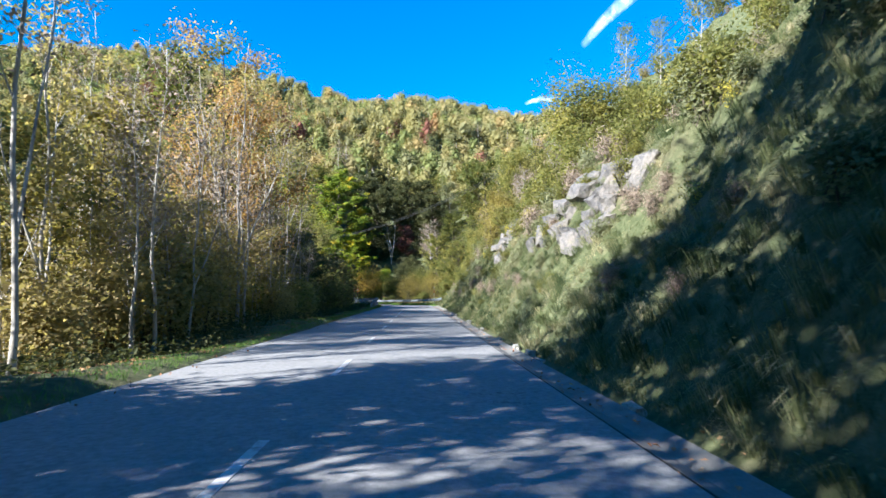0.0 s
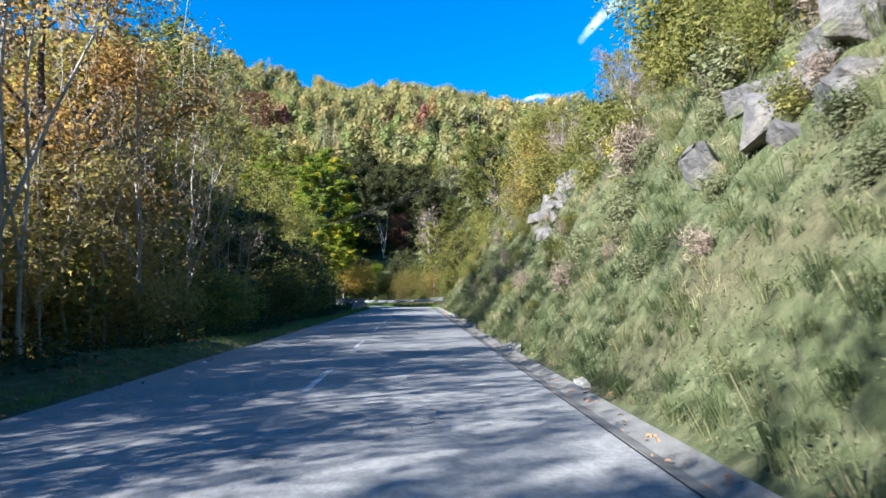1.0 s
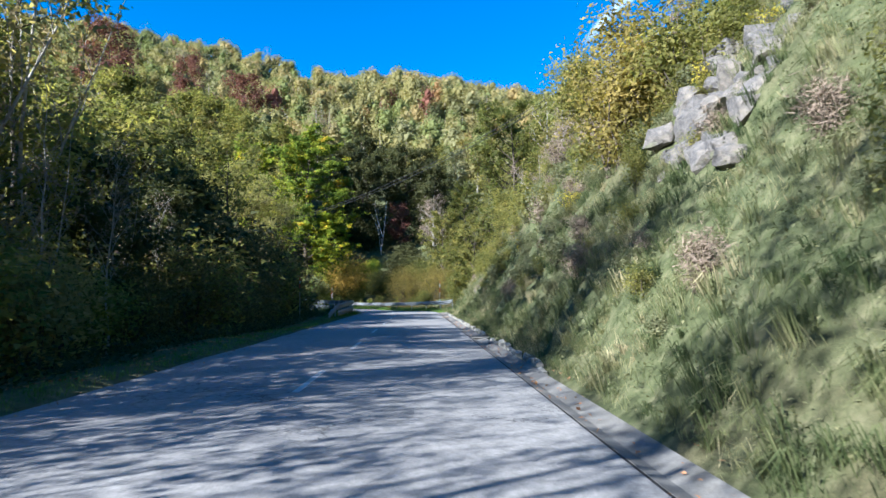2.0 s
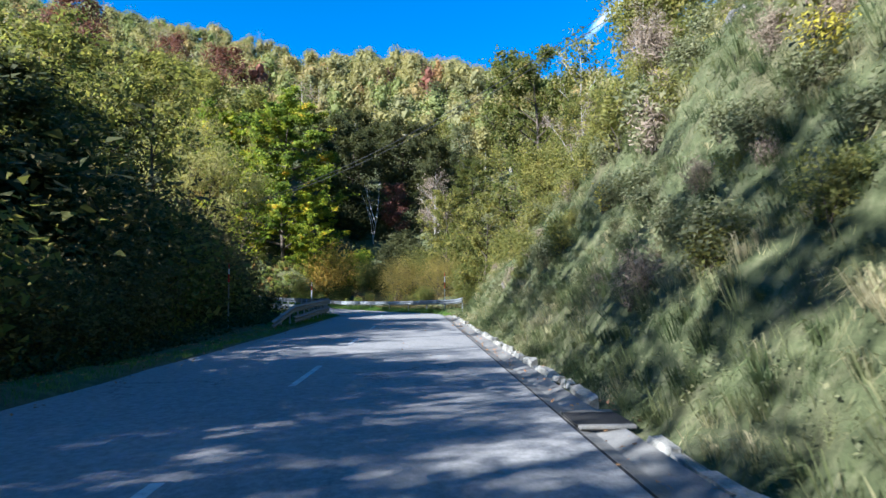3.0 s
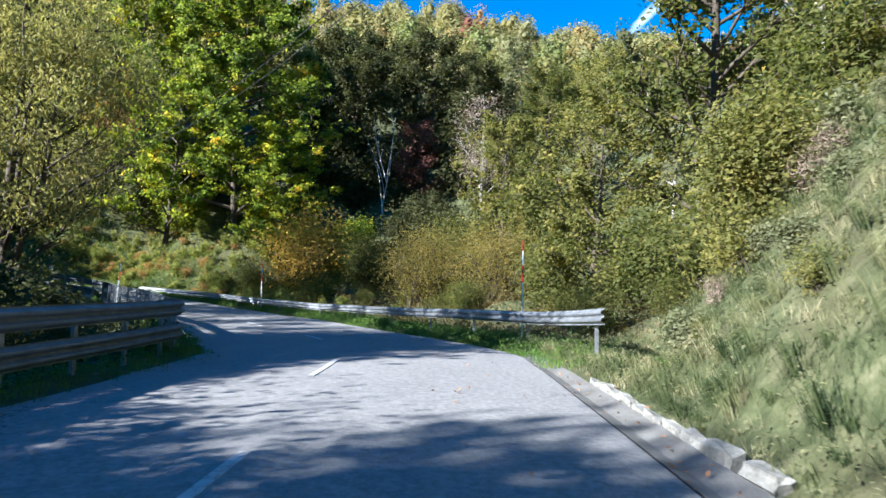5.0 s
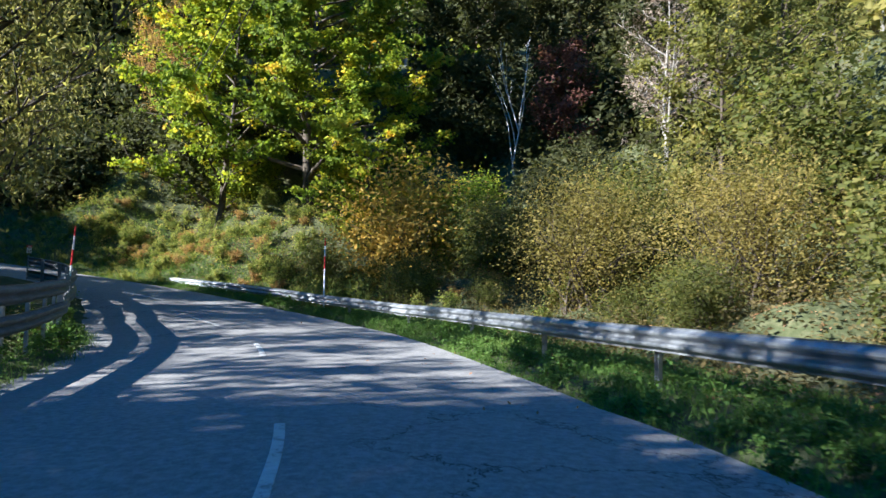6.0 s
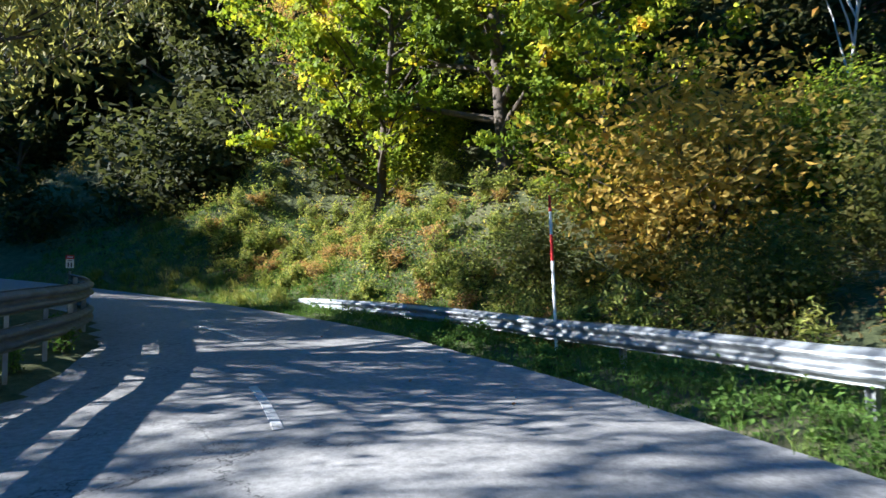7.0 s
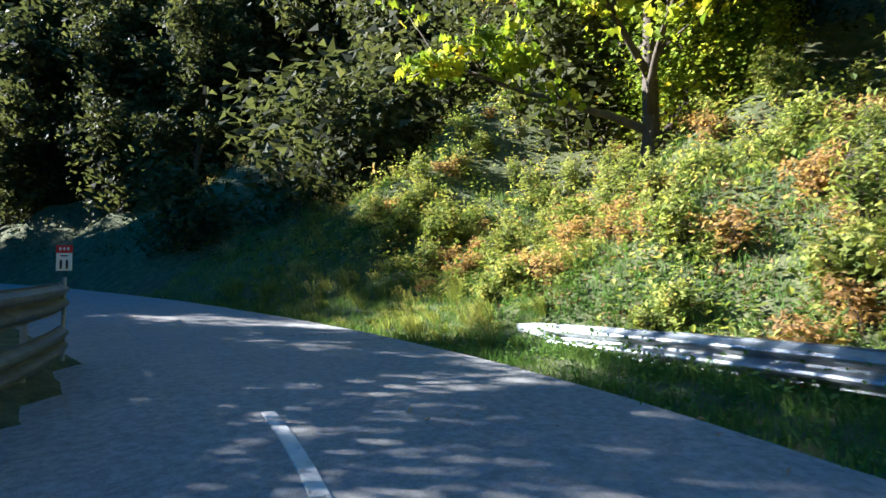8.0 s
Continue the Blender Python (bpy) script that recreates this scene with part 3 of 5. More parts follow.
L_OFF = lambda q: float(-width(q) - np.interp(q, [70, 78, 95, 110, 120, 128], [0.7, 0.5, 0.5, 0.5, 0.4, 0.25]))
L_TOP = lambda q: float(on_road(q, -float(width(q)))[2] + np.interp(q, [72, 77, 84, 92, 98, 105, 110, 115, 118, 121, 124, 128.9], [0.25, 0.95, 1.1, 1.15, 1.2, 1.35, 1.43, 1.43, 1.35, 1.25, 1.12, 1.0]))
# this rail's zinc is darker than the right one's, to carry its shade
rail_left = tagged(new("guard_rail"), "dull grey two-beam guard rail on inner bend, shade in its colour", "guard rail")
cuts = np.linspace(73, 128.9, 15)
for a, b in zip(cuts[:-1], cuts[1:]):
    beam_piece(rail_line(a, b + 0.15, L_OFF, L_TOP, 9), "beam", rail_left, -1, mat=ZINC_OLD_SHADED)
    low = lambda q: L_TOP(q) - 0.5
    if a > 76:
        beam_piece(rail_line(a, b + 0.15, L_OFF, low, 9), "lower_beam", rail_left, -1, mat=ZINC_OLD_SHADED)
add_posts(rail_left, post_mesh(1.95), np.arange(75, 128.8, 1.75), L_OFF, L_TOP, 0.03, -0.12)


# ---- snow poles, kilometre plate ----
def snow_pole(place, h, bands, label):
    """A thin striped pole: bands are (from, to, material) as parts of its height."""
    pole = tagged(new("snow_pole"), label, "snow pole", "snow poles along the road")
    for a, b, mat in bands:
        bm = bmesh.new()
        bmesh.ops.create_cone(bm, cap_ends=True, segments=10, radius1=0.026, radius2=0.026 if b < 1 else 0.02, depth=(b - a) * h,
                              matrix=Matrix.Translation((0, 0, (a + b) / 2 * h)))
        part("band", bm, mat, pole, "red band" if mat is RED else "")
    pole.matrix_world = place
    return pole


STRIPES = [(0, 0.6, WHITE), (0.6, 0.76, RED), (0.76, 0.9, WHITE), (0.9, 1.0, RED)]
for (px, py), h, lean in (((2.16, 96.6), 3.1, 0.3), ((-10.8, 114.64), 2.75, -0.5), ((-15.95, 108.25), 2.8, 4)):
    z = ground_z(px, py)
    snow_pole(pose(px, py, z - 0.1, 0, lean, 0), h, STRIPES, "slender white snow pole with red bands behind the guard rail")
snow_pole(pose(-7.4, 73.5, ground_z(-7.4, 73.5) - 0.1, 0, 0, 0), 2.7, [(0, 0.72, BARK_PALE), (0.72, 0.84, RED), (0.84, 0.92, WHITE), (0.92, 1, RED)], "weathered snow pole on the shaded verge")

plate = tagged(new("kilometre_marker"), "small white and red kilometre plate on a post behind the rail", "road sign")
bm = bmesh.new()
bmesh.ops.create_cone(bm, cap_ends=True, segments=8, radius1=0.025, radius2=0.025, depth=2.3, matrix=Matrix.Translation((0, 0, -0.9)))
part("post", bm, ZINC, plate)


def board(w, h, z, mat, name, parent, y=0.0, x=0.0, t=0.012):
    bm = bmesh.new()
    bmesh.ops.create_cube(bm, size=1.0)
    bmesh.ops.scale(bm, vec=(w, t, h), verts=bm.verts)
    bmesh.ops.bevel(bm, geom=bm.edges[:], offset=min(0.004, w * 0.2), segments=1, affect="EDGES")
    bmesh.ops.translate(bm, vec=(x, y, z), verts=bm.verts)
    return part(name, bm, mat, parent)


white_board = board(0.17, 0.21, 0.43, WHITE, "plate", plate, -0.035)
red_board = board(0.18, 0.09, 0.583, RED, "header", plate, -0.035)
for x in (-0.032, 0.032):
    board(0.028, 0.105, 0.4, DARK, "bar", white_board, -0.045, x, 0.008)
board(0.085, 0.014, 0.5, DARK, "bar", white_board, -0.045, 0, 0.008)
for x in (-0.042, 0.0, 0.042):
    board(0.024, 0.035, 0.583, WHITE, "bar", red_board, -0.045, x, 0.008)
plate.matrix_world = pose(-22.4, 113.47, 1.95, 0, 0, 62)

# ---- overhead cables and their pole ----
def cable(a, b, sag, name="cable"):
    pts = []
    for i in range(25):
        t = i / 24
        p = Vector(a).lerp(Vector(b), t)
        p.z -= sag * 4 * t * (1 - t)
        pts.append((p, 0.022))
    vs, fs = tubes([pts], 5)
    ob = mesh_object(name, vs, fs, CABLE)
    return tagged(ob, "thin black overhead cable strung across the road", "cable", "overhead cables")


# ---- trees ----
def grow(seed, h, r0, limbs, first, spread, rise, twigs, wander=0.05, lean=(0, 0), fork=0):
    """Branches of a tree as polylines of (point, radius), and the places where leaves hang."""
    r = random.Random(seed)
    lines, tips = [], []
    trunk = []
    p = Vector((0, 0, -0.3))
    n = 9
    for i in range(n + 1):
        t = i / n
        trunk.append((p.copy(), max(r0 * (1 - t) ** 0.85, 0.012) * (1.35 if i == 0 else 1)))
        p = p + Vector((r.uniform(-1, 1) * wander * h / n * 2 + lean[0] * h / n, r.uniform(-1, 1) * wander * h / n * 2 + lean[1] * h / n, (h + 0.3) / n))
    lines.append(trunk)
    stems = [trunk]
    for k in range(fork):
        i = r.randint(1, 3)
        a = r.uniform(0, 6.28)
        q, br = trunk[i]
        line = [(q.copy(), br * 0.75)]
        d = Vector((math.cos(a) * 0.35, math.sin(a) * 0.35, 1)).normalized()
        L = h * r.uniform(0.55, 0.8)
        for j in range(1, 7):
            d = (d + Vector((r.uniform(-1, 1), r.uniform(-1, 1), 0.4)) * 0.12).normalized()
            q = q + d * L / 6
            line.append((q.copy(), max(br * 0.75 * (1 - j / 6.5), 0.01)))
        lines.append(line)
        stems.append(line)
    for k in range(limbs):
        st = r.choice(stems)
        f = first + (1 - first) * (k + r.random()) / limbs
        x = min(f, 0.97) * (len(st) - 1)
        i = int(x)
        q = st[i][0].lerp(st[min(i + 1, len(st) - 1)][0], x - i)
        br = st[i][1] * 0.55
        a = k * 2.4 + r.uniform(-0.6, 0.6)
        g = (f - first) / (1 - first)
        reach = spread * max(0.3, math.sqrt(max(0.0, 1 - ((g - 0.35) / 0.7) ** 2))) * r.uniform(0.7, 1.15)
        d = Vector((math.cos(a), math.sin(a), rise * r.uniform(0.6, 1.4))).normalized()
        line = [(q.copy(), br)]
        m = 5
        for j in range(1, m + 1):
            d = (d + Vector((r.uniform(-1, 1), r.uniform(-1, 1), r.uniform(-0.6, 0.9))) * 0.16).normalized()
            q = q + d * reach / m
            line.append((q.copy(), max(br * (1 - j / (m + 0.5)), 0.008)))
            if j >= 2:
                for _ in range(twigs):
                    e = (d + Vector((r.uniform(-1, 1), r.uniform(-1, 1), r.uniform(-0.5, 0.8))) * 0.9).normalized()
                    L = reach * r.uniform(0.16, 0.36)
                    t2 = [(q.copy(), max(br * 0.3, 0.007)), (q + e * L * 0.5 + Vector((0, 0, 0.03)), max(br * 0.2, 0.006)), (q + e * L, 0.005)]
                    lines.append(t2)
                    tips += [t2[1][0], t2[2][0]]
                tips.append(q.copy())
        lines.append(line)
    tips.append(trunk[-1][0])
    return lines, np.array([tuple(t) for t in tips])


def outward(c, tips):
    """The way each leaf faces: out of its cluster, out of the crown, and up."""
    a = c - tips
    a /= np.linalg.norm(a, axis=1, keepdims=True) + 1e-6
    b = c - (c.mean(0) - np.array([0, 0, 0.15 * np.ptp(c[:, 2])]))
    b /= np.linalg.norm(b, axis=1, keepdims=True) + 1e-6
    return a * 0.45 + b * 0.75 + np.array([0, 0, 0.25])


def make_tree(name, seed, h, r0, limbs, first, spread, rise, twigs, bark, leaf, leaves, size, cluster, label, category="tree", group="", droop=0.3, upness=0.5,
              fork=0, wander=0.05, lean=(0, 0), aspect=0.62, squash=0.7, tri=False, stray=0.36, gaps=1.2, lobed=False):
    """One tree: a trunk with limbs, and a crown of single leaves."""
    rng = np.random.default_rng(seed)
    lines, tips = grow(seed, h, r0, limbs, first, spread, rise, twigs, wander, lean, fork)
    tree = tagged(new(name), label, category, group)
    vs, fs = tubes(lines, 6, 0.03)
    mesh_object("trunk", vs, fs, bark, tree, smooth=True)
    if leaves:
        # leaves hang in clusters that differ in fullness, so the crown has gaps
        wgt = rng.gamma(gaps, 1.0, len(tips))
        pick = rng.choice(len(tips), leaves, p=wgt / wgt.sum())
        c = tips[pick] + rng.normal(size=(leaves, 3)) * cluster * np.array([1, 1, squash])
        o = outward(c, tips[pick])
        v, f = leaf_quads(rng, c, size, droop, aspect, upness, o, tri, stray, lobed)
        mesh_object("crown", v, f, LEAF[leaf] if isinstance(leaf, str) else leaf, tree)
    return tree


def plant(tree, x, y, turn=0.0, size=1.0, sink=0.1, tall=None):
    tree.scale = (1, 1, 1)
    m = pose(x, y, ground_z(x, y) - sink, 0, 0, turn) @ Matrix.Diagonal((size, size, size * (tall or 1.0), 1))
    tree.matrix_basis = m
    return tree


def again(tree, x, y, turn=0.0, size=1.0, sink=0.1, tall=None):
    c = copy_thing(tree, Matrix())
    return plant(c, x, y, turn, size, sink, tall)


def make_bush(name, seed, h, w, leaf, leaves, size, label, stems=14, bark=None, category="bush", group="", droop=0.1, upness=0.4, cluster=0.18, tri=True, aspect=0.6, stray=0.5):
    """A bush: thin stems from one root and leaves in uneven clusters round them."""
    rng = np.random.default_rng(seed)
    r = random.Random(seed)
    lines, tips = [], []
    for k in range(stems):
        a, lean = r.uniform(0, 6.28), r.uniform(0.05, 1.0)
        q = Vector((r.uniform(-0.15, 0.15) * w, r.uniform(-0.15, 0.15) * w, -0.1))
        end = Vector((math.cos(a) * lean * w * 0.5, math.sin(a) * lean * w * 0.5, h * (1.05 - 0.45 * lean ** 2) * r.uniform(0.75, 1.08)))
        line = []
        for j in range(6):
            t = j / 5
            p = q.lerp(end, t) + Vector((r.uniform(-1, 1), r.uniform(-1, 1), 0)) * 0.06 * h * t
            p.z += 0.12 * h * math.sin(t * math.pi) * lean
            line.append((p, 0.022 * (1 - t) * h / 2 + 0.005))
            if j >= 1:
                for _ in range(1 if tri else 2):
                    e = p + Vector((r.uniform(-1, 1), r.uniform(-1, 1), r.uniform(-0.3, 1))) * 0.2 * h
                    lines.append([(p.copy(), 0.008), (p.lerp(e, 0.5), 0.006), (e, 0.004)])
                    tips += [e, p.lerp(e, 0.5)]
                tips.append(p)
        lines.append(line)
    tips = np.array([tuple(t) for t in tips])
    bush = tagged(new(name), label, category, group)
    vs, fs = tubes(lines, 5, 0.05)
    mesh_object("wood", vs, fs, bark or BARK, bush, smooth=True)
    wgt = rng.gamma(1.1, 1.0, len(tips)) * (0.35 + (tips[:, 2] / h).clip(0, 1))
    pick = rng.choice(len(tips), leaves, p=wgt / wgt.sum())
    c = tips[pick] + rng.normal(size=(leaves, 3)) * cluster * h * np.array([1, 1, 0.8])
    c[:, 2] = np.abs(c[:, 2])
    v, f = leaf_quads(rng, c, size, droop, aspect, upness, outward(c, tips[pick]), tri, stray)
    mesh_object("foliage", v, f, LEAF[leaf], bush)
    return bush


# far wooded hillsides: uncountable, one object
def far_woods():
    rng = np.random.default_rng(11)
    autumn = np.array([0.24, 0.18, 0.17, 0.08, 0.17, 0.02, 0.09, 0.01, 0.04])
    bare = np.array([0.12, 0.05, 0.12, 0.05, 0.12, 0.02, 0.48, 0.0, 0.04])
    bm = bmesh.new()
    bmesh.ops.create_icosphere(bm, subdivisions=1, radius=1.0)
    bm.verts.ensure_lookup_table()
    lump_v = np.array([tuple(v.co) for v in bm.verts])
    lump_f = np.array([[v.index for v in f.verts] for f in bm.faces])
    bm.free()
    V, F, M = [], [], []
    tv, tf = [], []
    base, tb = 0, 0
    spots = []
    for n, x0, x1, y0, y1 in ((2400, -175, 80, 128, 340), (300, -130, -28, -10, 128), (150, -150, -50, 92, 128)):
        spots += list(zip(rng.uniform(x0, x1, n), rng.uniform(y0, y1, n)))
    P = np.array(spots)
    s, d = nearest(P[:, 0], P[:, 1])
    near_road = np.where(d > 0, d, -d - width(s))
    ok = (near_road > np.where(P[:, 0] < -50, 8, 13)) & ~((P[:, 1] < 150) & (P[:, 0] > -34) & (P[:, 0] < 40)) & ~((P[:, 1] > 60) & (P[:, 1] < 118) & (P[:, 0] > -46))
    P = P[ok]
    Z = ground_z(P[:, 0], P[:, 1])
    for (x, y), z in zip(P, Z):
        left = y < 128
        kind = rng.choice(9, p=bare if left else autumn)
        dist = math.hypot(x, y - 60)
        h = rng.uniform(8.5, 14)
        w = h * rng.uniform(0.4, 0.62)
        nb = 6 if dist > 170 else 9
        nl = 84 if dist > 170 else 74
        size = 0.46 if dist > 170 else 0.4
        if kind == 6:
            nl, size = int(nl * 0.8), size * 0.8
        # lobes over a domed crown, leaves facing out of them
        a = rng.uniform(0, 6.28, nb)
        t = rng.uniform(0.0, 1.0, nb) ** 0.8
        rad = w * 0.5 * np.sqrt(1 - (t - 0.2).clip(0) ** 2 / 0.66) * rng.uniform(0.2, 0.66, nb)
        lobe = np.stack([x + np.cos(a) * rad, y + np.sin(a) * rad, z + h * (0.16 + 0.68 * t)], 1)
        big = np.array([w * 0.34, w * 0.34, h * 0.21]) if dist > 170 else np.array([w * 0.28, w * 0.28, h * 0.17])
        o = rng.normal(size=(nb * nl, 3))
        o[:, 2] = o[:, 2] * 0.8 + 0.35
        o /= np.linalg.norm(o, axis=1, keepdims=True)
        c = np.repeat(lobe, nl, 0) + o * big * rng.uniform(0.72, 1.12, (nb * nl, 1))
        v, f = leaf_quads(rng, c, size, 0.4, 0.75 if kind != 6 else 0.3, 0.45, o + np.array([0, 0, 0.2]), True, 0.3)
        V.append(v)
        F.append(f + base)
        M += [int(kind)] * len(f)
        base += len(v)
        if kind != 6:
            # the dense inner foliage of each lobe
            q = lobe[:, None, :] + lump_v[None] * big * rng.uniform(0.4, 0.6, (nb, len(lump_v), 1))
            V.append(q.reshape(-1, 3))
            F.append((lump_f[None] + (np.arange(nb) * len(lump_v))[:, None, None]).reshape(-1, 3) + base)
            M += [int(kind)] * (nb * len(lump_f))
            base += nb * len(lump_v)
        tvv, tff = tubes([[((x, y, z - 0.5), 0.2), ((x + rng.uniform(-0.4, 0.4), y, z + h * 0.4), 0.13), ((x, y, z + h * (0.7 if kind != 6 else 0.95)), 0.03)]], 4)
        tv += tvv
        tf += [tuple(i + tb for i in ff) for ff in tff]
        tb += len(tvv)
    me = bpy.data.meshes.new("woods")
    allv, allf = np.vstack(V + [np.array(tv)]), np.vstack(F)
    faces = allf.tolist() + [tuple(i + base for i in ff) for ff in tf]
    me.from_pydata(allv.tolist(), [], faces)
    for mm in HILL + [BARK_PALE]:
        me.materials.append(mm)
    me.polygons.foreach_set("material_index", M + [len(HILL)] * len(tf))
    me.update()
    return tagged(new("woods", me), "mixed autumn woodland in green gold and rust covering the hillsides", "woods", kind="stuff")


far_woods()

# ---- trees of the left belt, between road and valley ----
SLENDER = [make_tree("slender_tree", 20 + i, h, 0.075, 15, 0.35, 2.1, 1.7, 2, BARK_PALE, "twig" if i != 1 else "thicket", n, 0.15, 0.3,
                     "slender pale-barked tree almost bare of leaves", group="slender trees beside the road", fork=f, wander=0.06, aspect=0.5, tri=True)
           for i, (h, n, f) in enumerate(((14, 800, 1), (12, 1500, 2), (10, 600, 0)))]
GOLDEN = make_tree("golden_tree", 31, 17, 0.2, 26, 0.22, 4.2, 0.9, 3, BARK, "rust", 11000, 0.19, 0.42, "tall tree with thinning orange-brown autumn leaves", fork=1)
YELLOW = make_tree("yellow_tree", 32, 12, 0.16, 24, 0.18, 3.6, 0.8, 3, BARK, "gold", 5200, 0.24, 0.4, "yellow-leaved autumn tree in the roadside belt", group="roadside belt trees", tri=True)
OLIVE = make_tree("olive_green_tree", 33, 11, 0.17, 24, 0.12, 3.8, 0.7, 2, BARK, "olive", 5200, 0.24, 0.42, "olive-green broadleaf tree with a loose crown", group="roadside belt trees", tri=True)
DARKT = make_tree("deep_green_tree", 34, 14, 0.22, 24, 0.12, 4.6, 0.6, 1, BARK, "dark", 9500, 0.34, 0.5, "deep green broadleaf tree, leaf colour darkened for shade", group="shaded trees", tri=True)
HIGH = make_tree("tall_green_tree", 38, 19, 0.26, 24, 0.3, 4.6, 0.6, 1, BARK, "olive", 7000, 0.36, 0.55, "tall broadleaf tree with a high green crown", group="tall roadside trees", tri=True)
LOFTY = make_tree("high_crowned_tree", 43, 19, 0.24, 20, 0.58, 4.8, 0.5, 1, BARK, "olive", 2600, 0.33, 0.42, "tall bare-trunked tree with a high crown, added to throw shade", group="tall roadside trees", tri=True)
SPIRE = make_tree("high_crowned_tree", 46, 18.5, 0.2, 14, 0.72, 3.2, 0.7, 2, BARK, "ash", 1500, 0.3, 0.4, "tall slim tree added to throw shade, foliage near its top", group="tall roadside trees", tri=True)
GREYT = make_tree("grey_green_tree", 35, 12, 0.18, 24, 0.15, 3.6, 0.8, 1, BARK_PALE, "grey", 5500, 0.32, 0.45, "grey-green broadleaf tree on the slope", group="hillside trees", tri=True)
SCRUB = make_bush("shrub", 36, 3.2, 3.6, "dark", 1500, 0.28, "dense green roadside shrub with shade put into its leaf colour", stems=9, group="roadside shrubs")
SCRUB_O = make_bush("shrub", 37, 3.6, 3.8, "olive", 1800, 0.24, "loose olive-green roadside shrub", stems=9, group="roadside shrubs")
SCRUB_Y = make_bush("shrub", 40, 3.8, 3.6, "thicket", 2200, 0.2, "pale yellow-green thicket shrub", stems=10, group="roadside shrubs")
SCRUB_N = make_bush("shrub", 42, 3.3, 3.7, "bramble", 4200, 0.15, "dense brownish roadside shrub", stems=14, group="roadside shrubs", tri=False)
REACH = {SCRUB_N: 1.8, SCRUB: 1.8, SCRUB_O: 1.9, SCRUB_Y: 1.8}

first = {}


def put(tree, x, y, turn=0.0, size=1.0, **k):
    """The first use plants the tree itself, later uses plant copies; none stands in the road."""
    s, d = (float(q[0]) for q in nearest([x], [y]))
    need = REACH.get(tree, 2.2) * size + 0.9
    gap = -d - float(width(s))
    if 0 <= d < 1.2:
        x, y, _ = (float(q) for q in on_road(s, 1.2 + 0.6 * size))
    if d < 0 and gap < need:
        x, y, _ = (float(q) for q in on_road(s, -float(width(s)) - need))
    if tree in first:
        return again(tree, x, y, turn, size, **k)
    first[tree] = True
    return plant(tree, x, y, turn, size, **k)


pr = random.Random(8)
for i, x, y, size in ((0, -6.9, 13.0, 1.05), (2, -8.6, 20.9, 1.0), (1, -10.2, 17.8, 1.0), (2, -9.2, 27.7, 0.95), (0, -12.5, 24.0, 0.95), (1, -14, 30, 1.0), (2, -11.5, 12.5, 1.1),
                      (0, -15.5, 18.5, 0.9), (2, -7.4, 7.5, 1.0), (1, -8.8, 31.0, 1.15), (0, -8.5, 38.0, 0.95), (2, -10.5, 43.5, 1.0), (0, -17, 36, 1.0), (1, -13, 47.5, 0.8), (2, -19, 26, 1.0)):
    put(SLENDER[i], x, y, pr.uniform(0, 360), size)
put(GOLDEN, -10.8, 37.0, 20, 1.0)
# tall trees added out of view to shade the first stretch of the road
for x, y, size in ((-10.5, -11.5, 1.05), (-9.6, -5.2, 1.0), (-11.2, 0.2, 0.95), (-14, -18, 1.1), (-10, -25, 1.0), (-13.5, 0.5, 0.85)):
    put(HIGH, x, y, pr.uniform(0, 360), size)
for t, x, y, size in ((YELLOW, -13.5, 42, 0.9), (YELLOW, -13.5, 33.5, 0.5), (YELLOW, -16, 49, 0.8), (OLIVE, -12.4, 52, 0.75), (OLIVE, -20, 44, 0.8),
                      (YELLOW, -20, 55, 0.5), (OLIVE, -15, 60, 0.45), (YELLOW, -23, 33, 0.8), (OLIVE, -24, 20, 0.8), (GREYT, -27, 45, 0.9), (GREYT, -30, 62, 0.8), (OLIVE, -24, 68, 0.8),
                      (DARKT, -17.2, 92, 0.46), (OLIVE, -14, 87, 0.42), (OLIVE, -22, 96, 0.42), (DARKT, -25.5, 98, 0.45), (OLIVE, -13, 57, 0.5), (OLIVE, -16.5, 43.5, 1.0), (OLIVE, -16, 48.3, 1.0), (OLIVE, -13.6, 45.5, 0.9), (OLIVE, -13.2, 50.5, 0.9), (OLIVE, -16.4, 64.6, 1.1), (OLIVE, -19.2, 61.6, 1.1), (OLIVE, -20, 86, 0.7)):
    put(t, x, y, pr.uniform(0, 360), size)
for t, x, y, size in ((OLIVE, -14.5, 81.5, 0.7), (DARKT, -13.4, 78.5, 0.5), (OLIVE, -13.6, 85, 0.62), (OLIVE, -17, 88, 0.8), (OLIVE, -14, 90.5, 0.6), (DARKT, -10.9, 61, 0.5), (DARKT, -18, 83.5, 0.7), (DARKT, -11, 54.5, 0.5), (DARKT, -10.8, 65.5, 0.42), (YELLOW, -12.0, 24.5, 0.75), (YELLOW, -12.4, 20.5, 0.65), (OLIVE, -13.0, 29.5, 0.5), (YELLOW, -12.2, 27.5, 0.55), (YELLOW, -12.2, 35.5, 0.6), (YELLOW, -11.9, 39.5, 0.6), (DARKT, -12.6, 67.5, 0.6), (DARKT, -12.8, 71.5, 0.55), (DARKT, -13.1, 75.5, 0.5), (DARKT, -13.4, 64, 0.5), (DARKT, -14.5, 72.5, 0.66), (DARKT, -16.8, 78, 0.62), (OLIVE, -9.6, -4, 0.75), (OLIVE, -9.8, 1.5, 0.7), (OLIVE, -10.5, -8, 0.75)):
    put(t, x, y, pr.uniform(0, 360), size)
for x, y, size in ((-14, 69.5, 0.4), (-17.5, 75, 0.45)):
    put(HIGH, x, y, pr.uniform(0, 360), size)
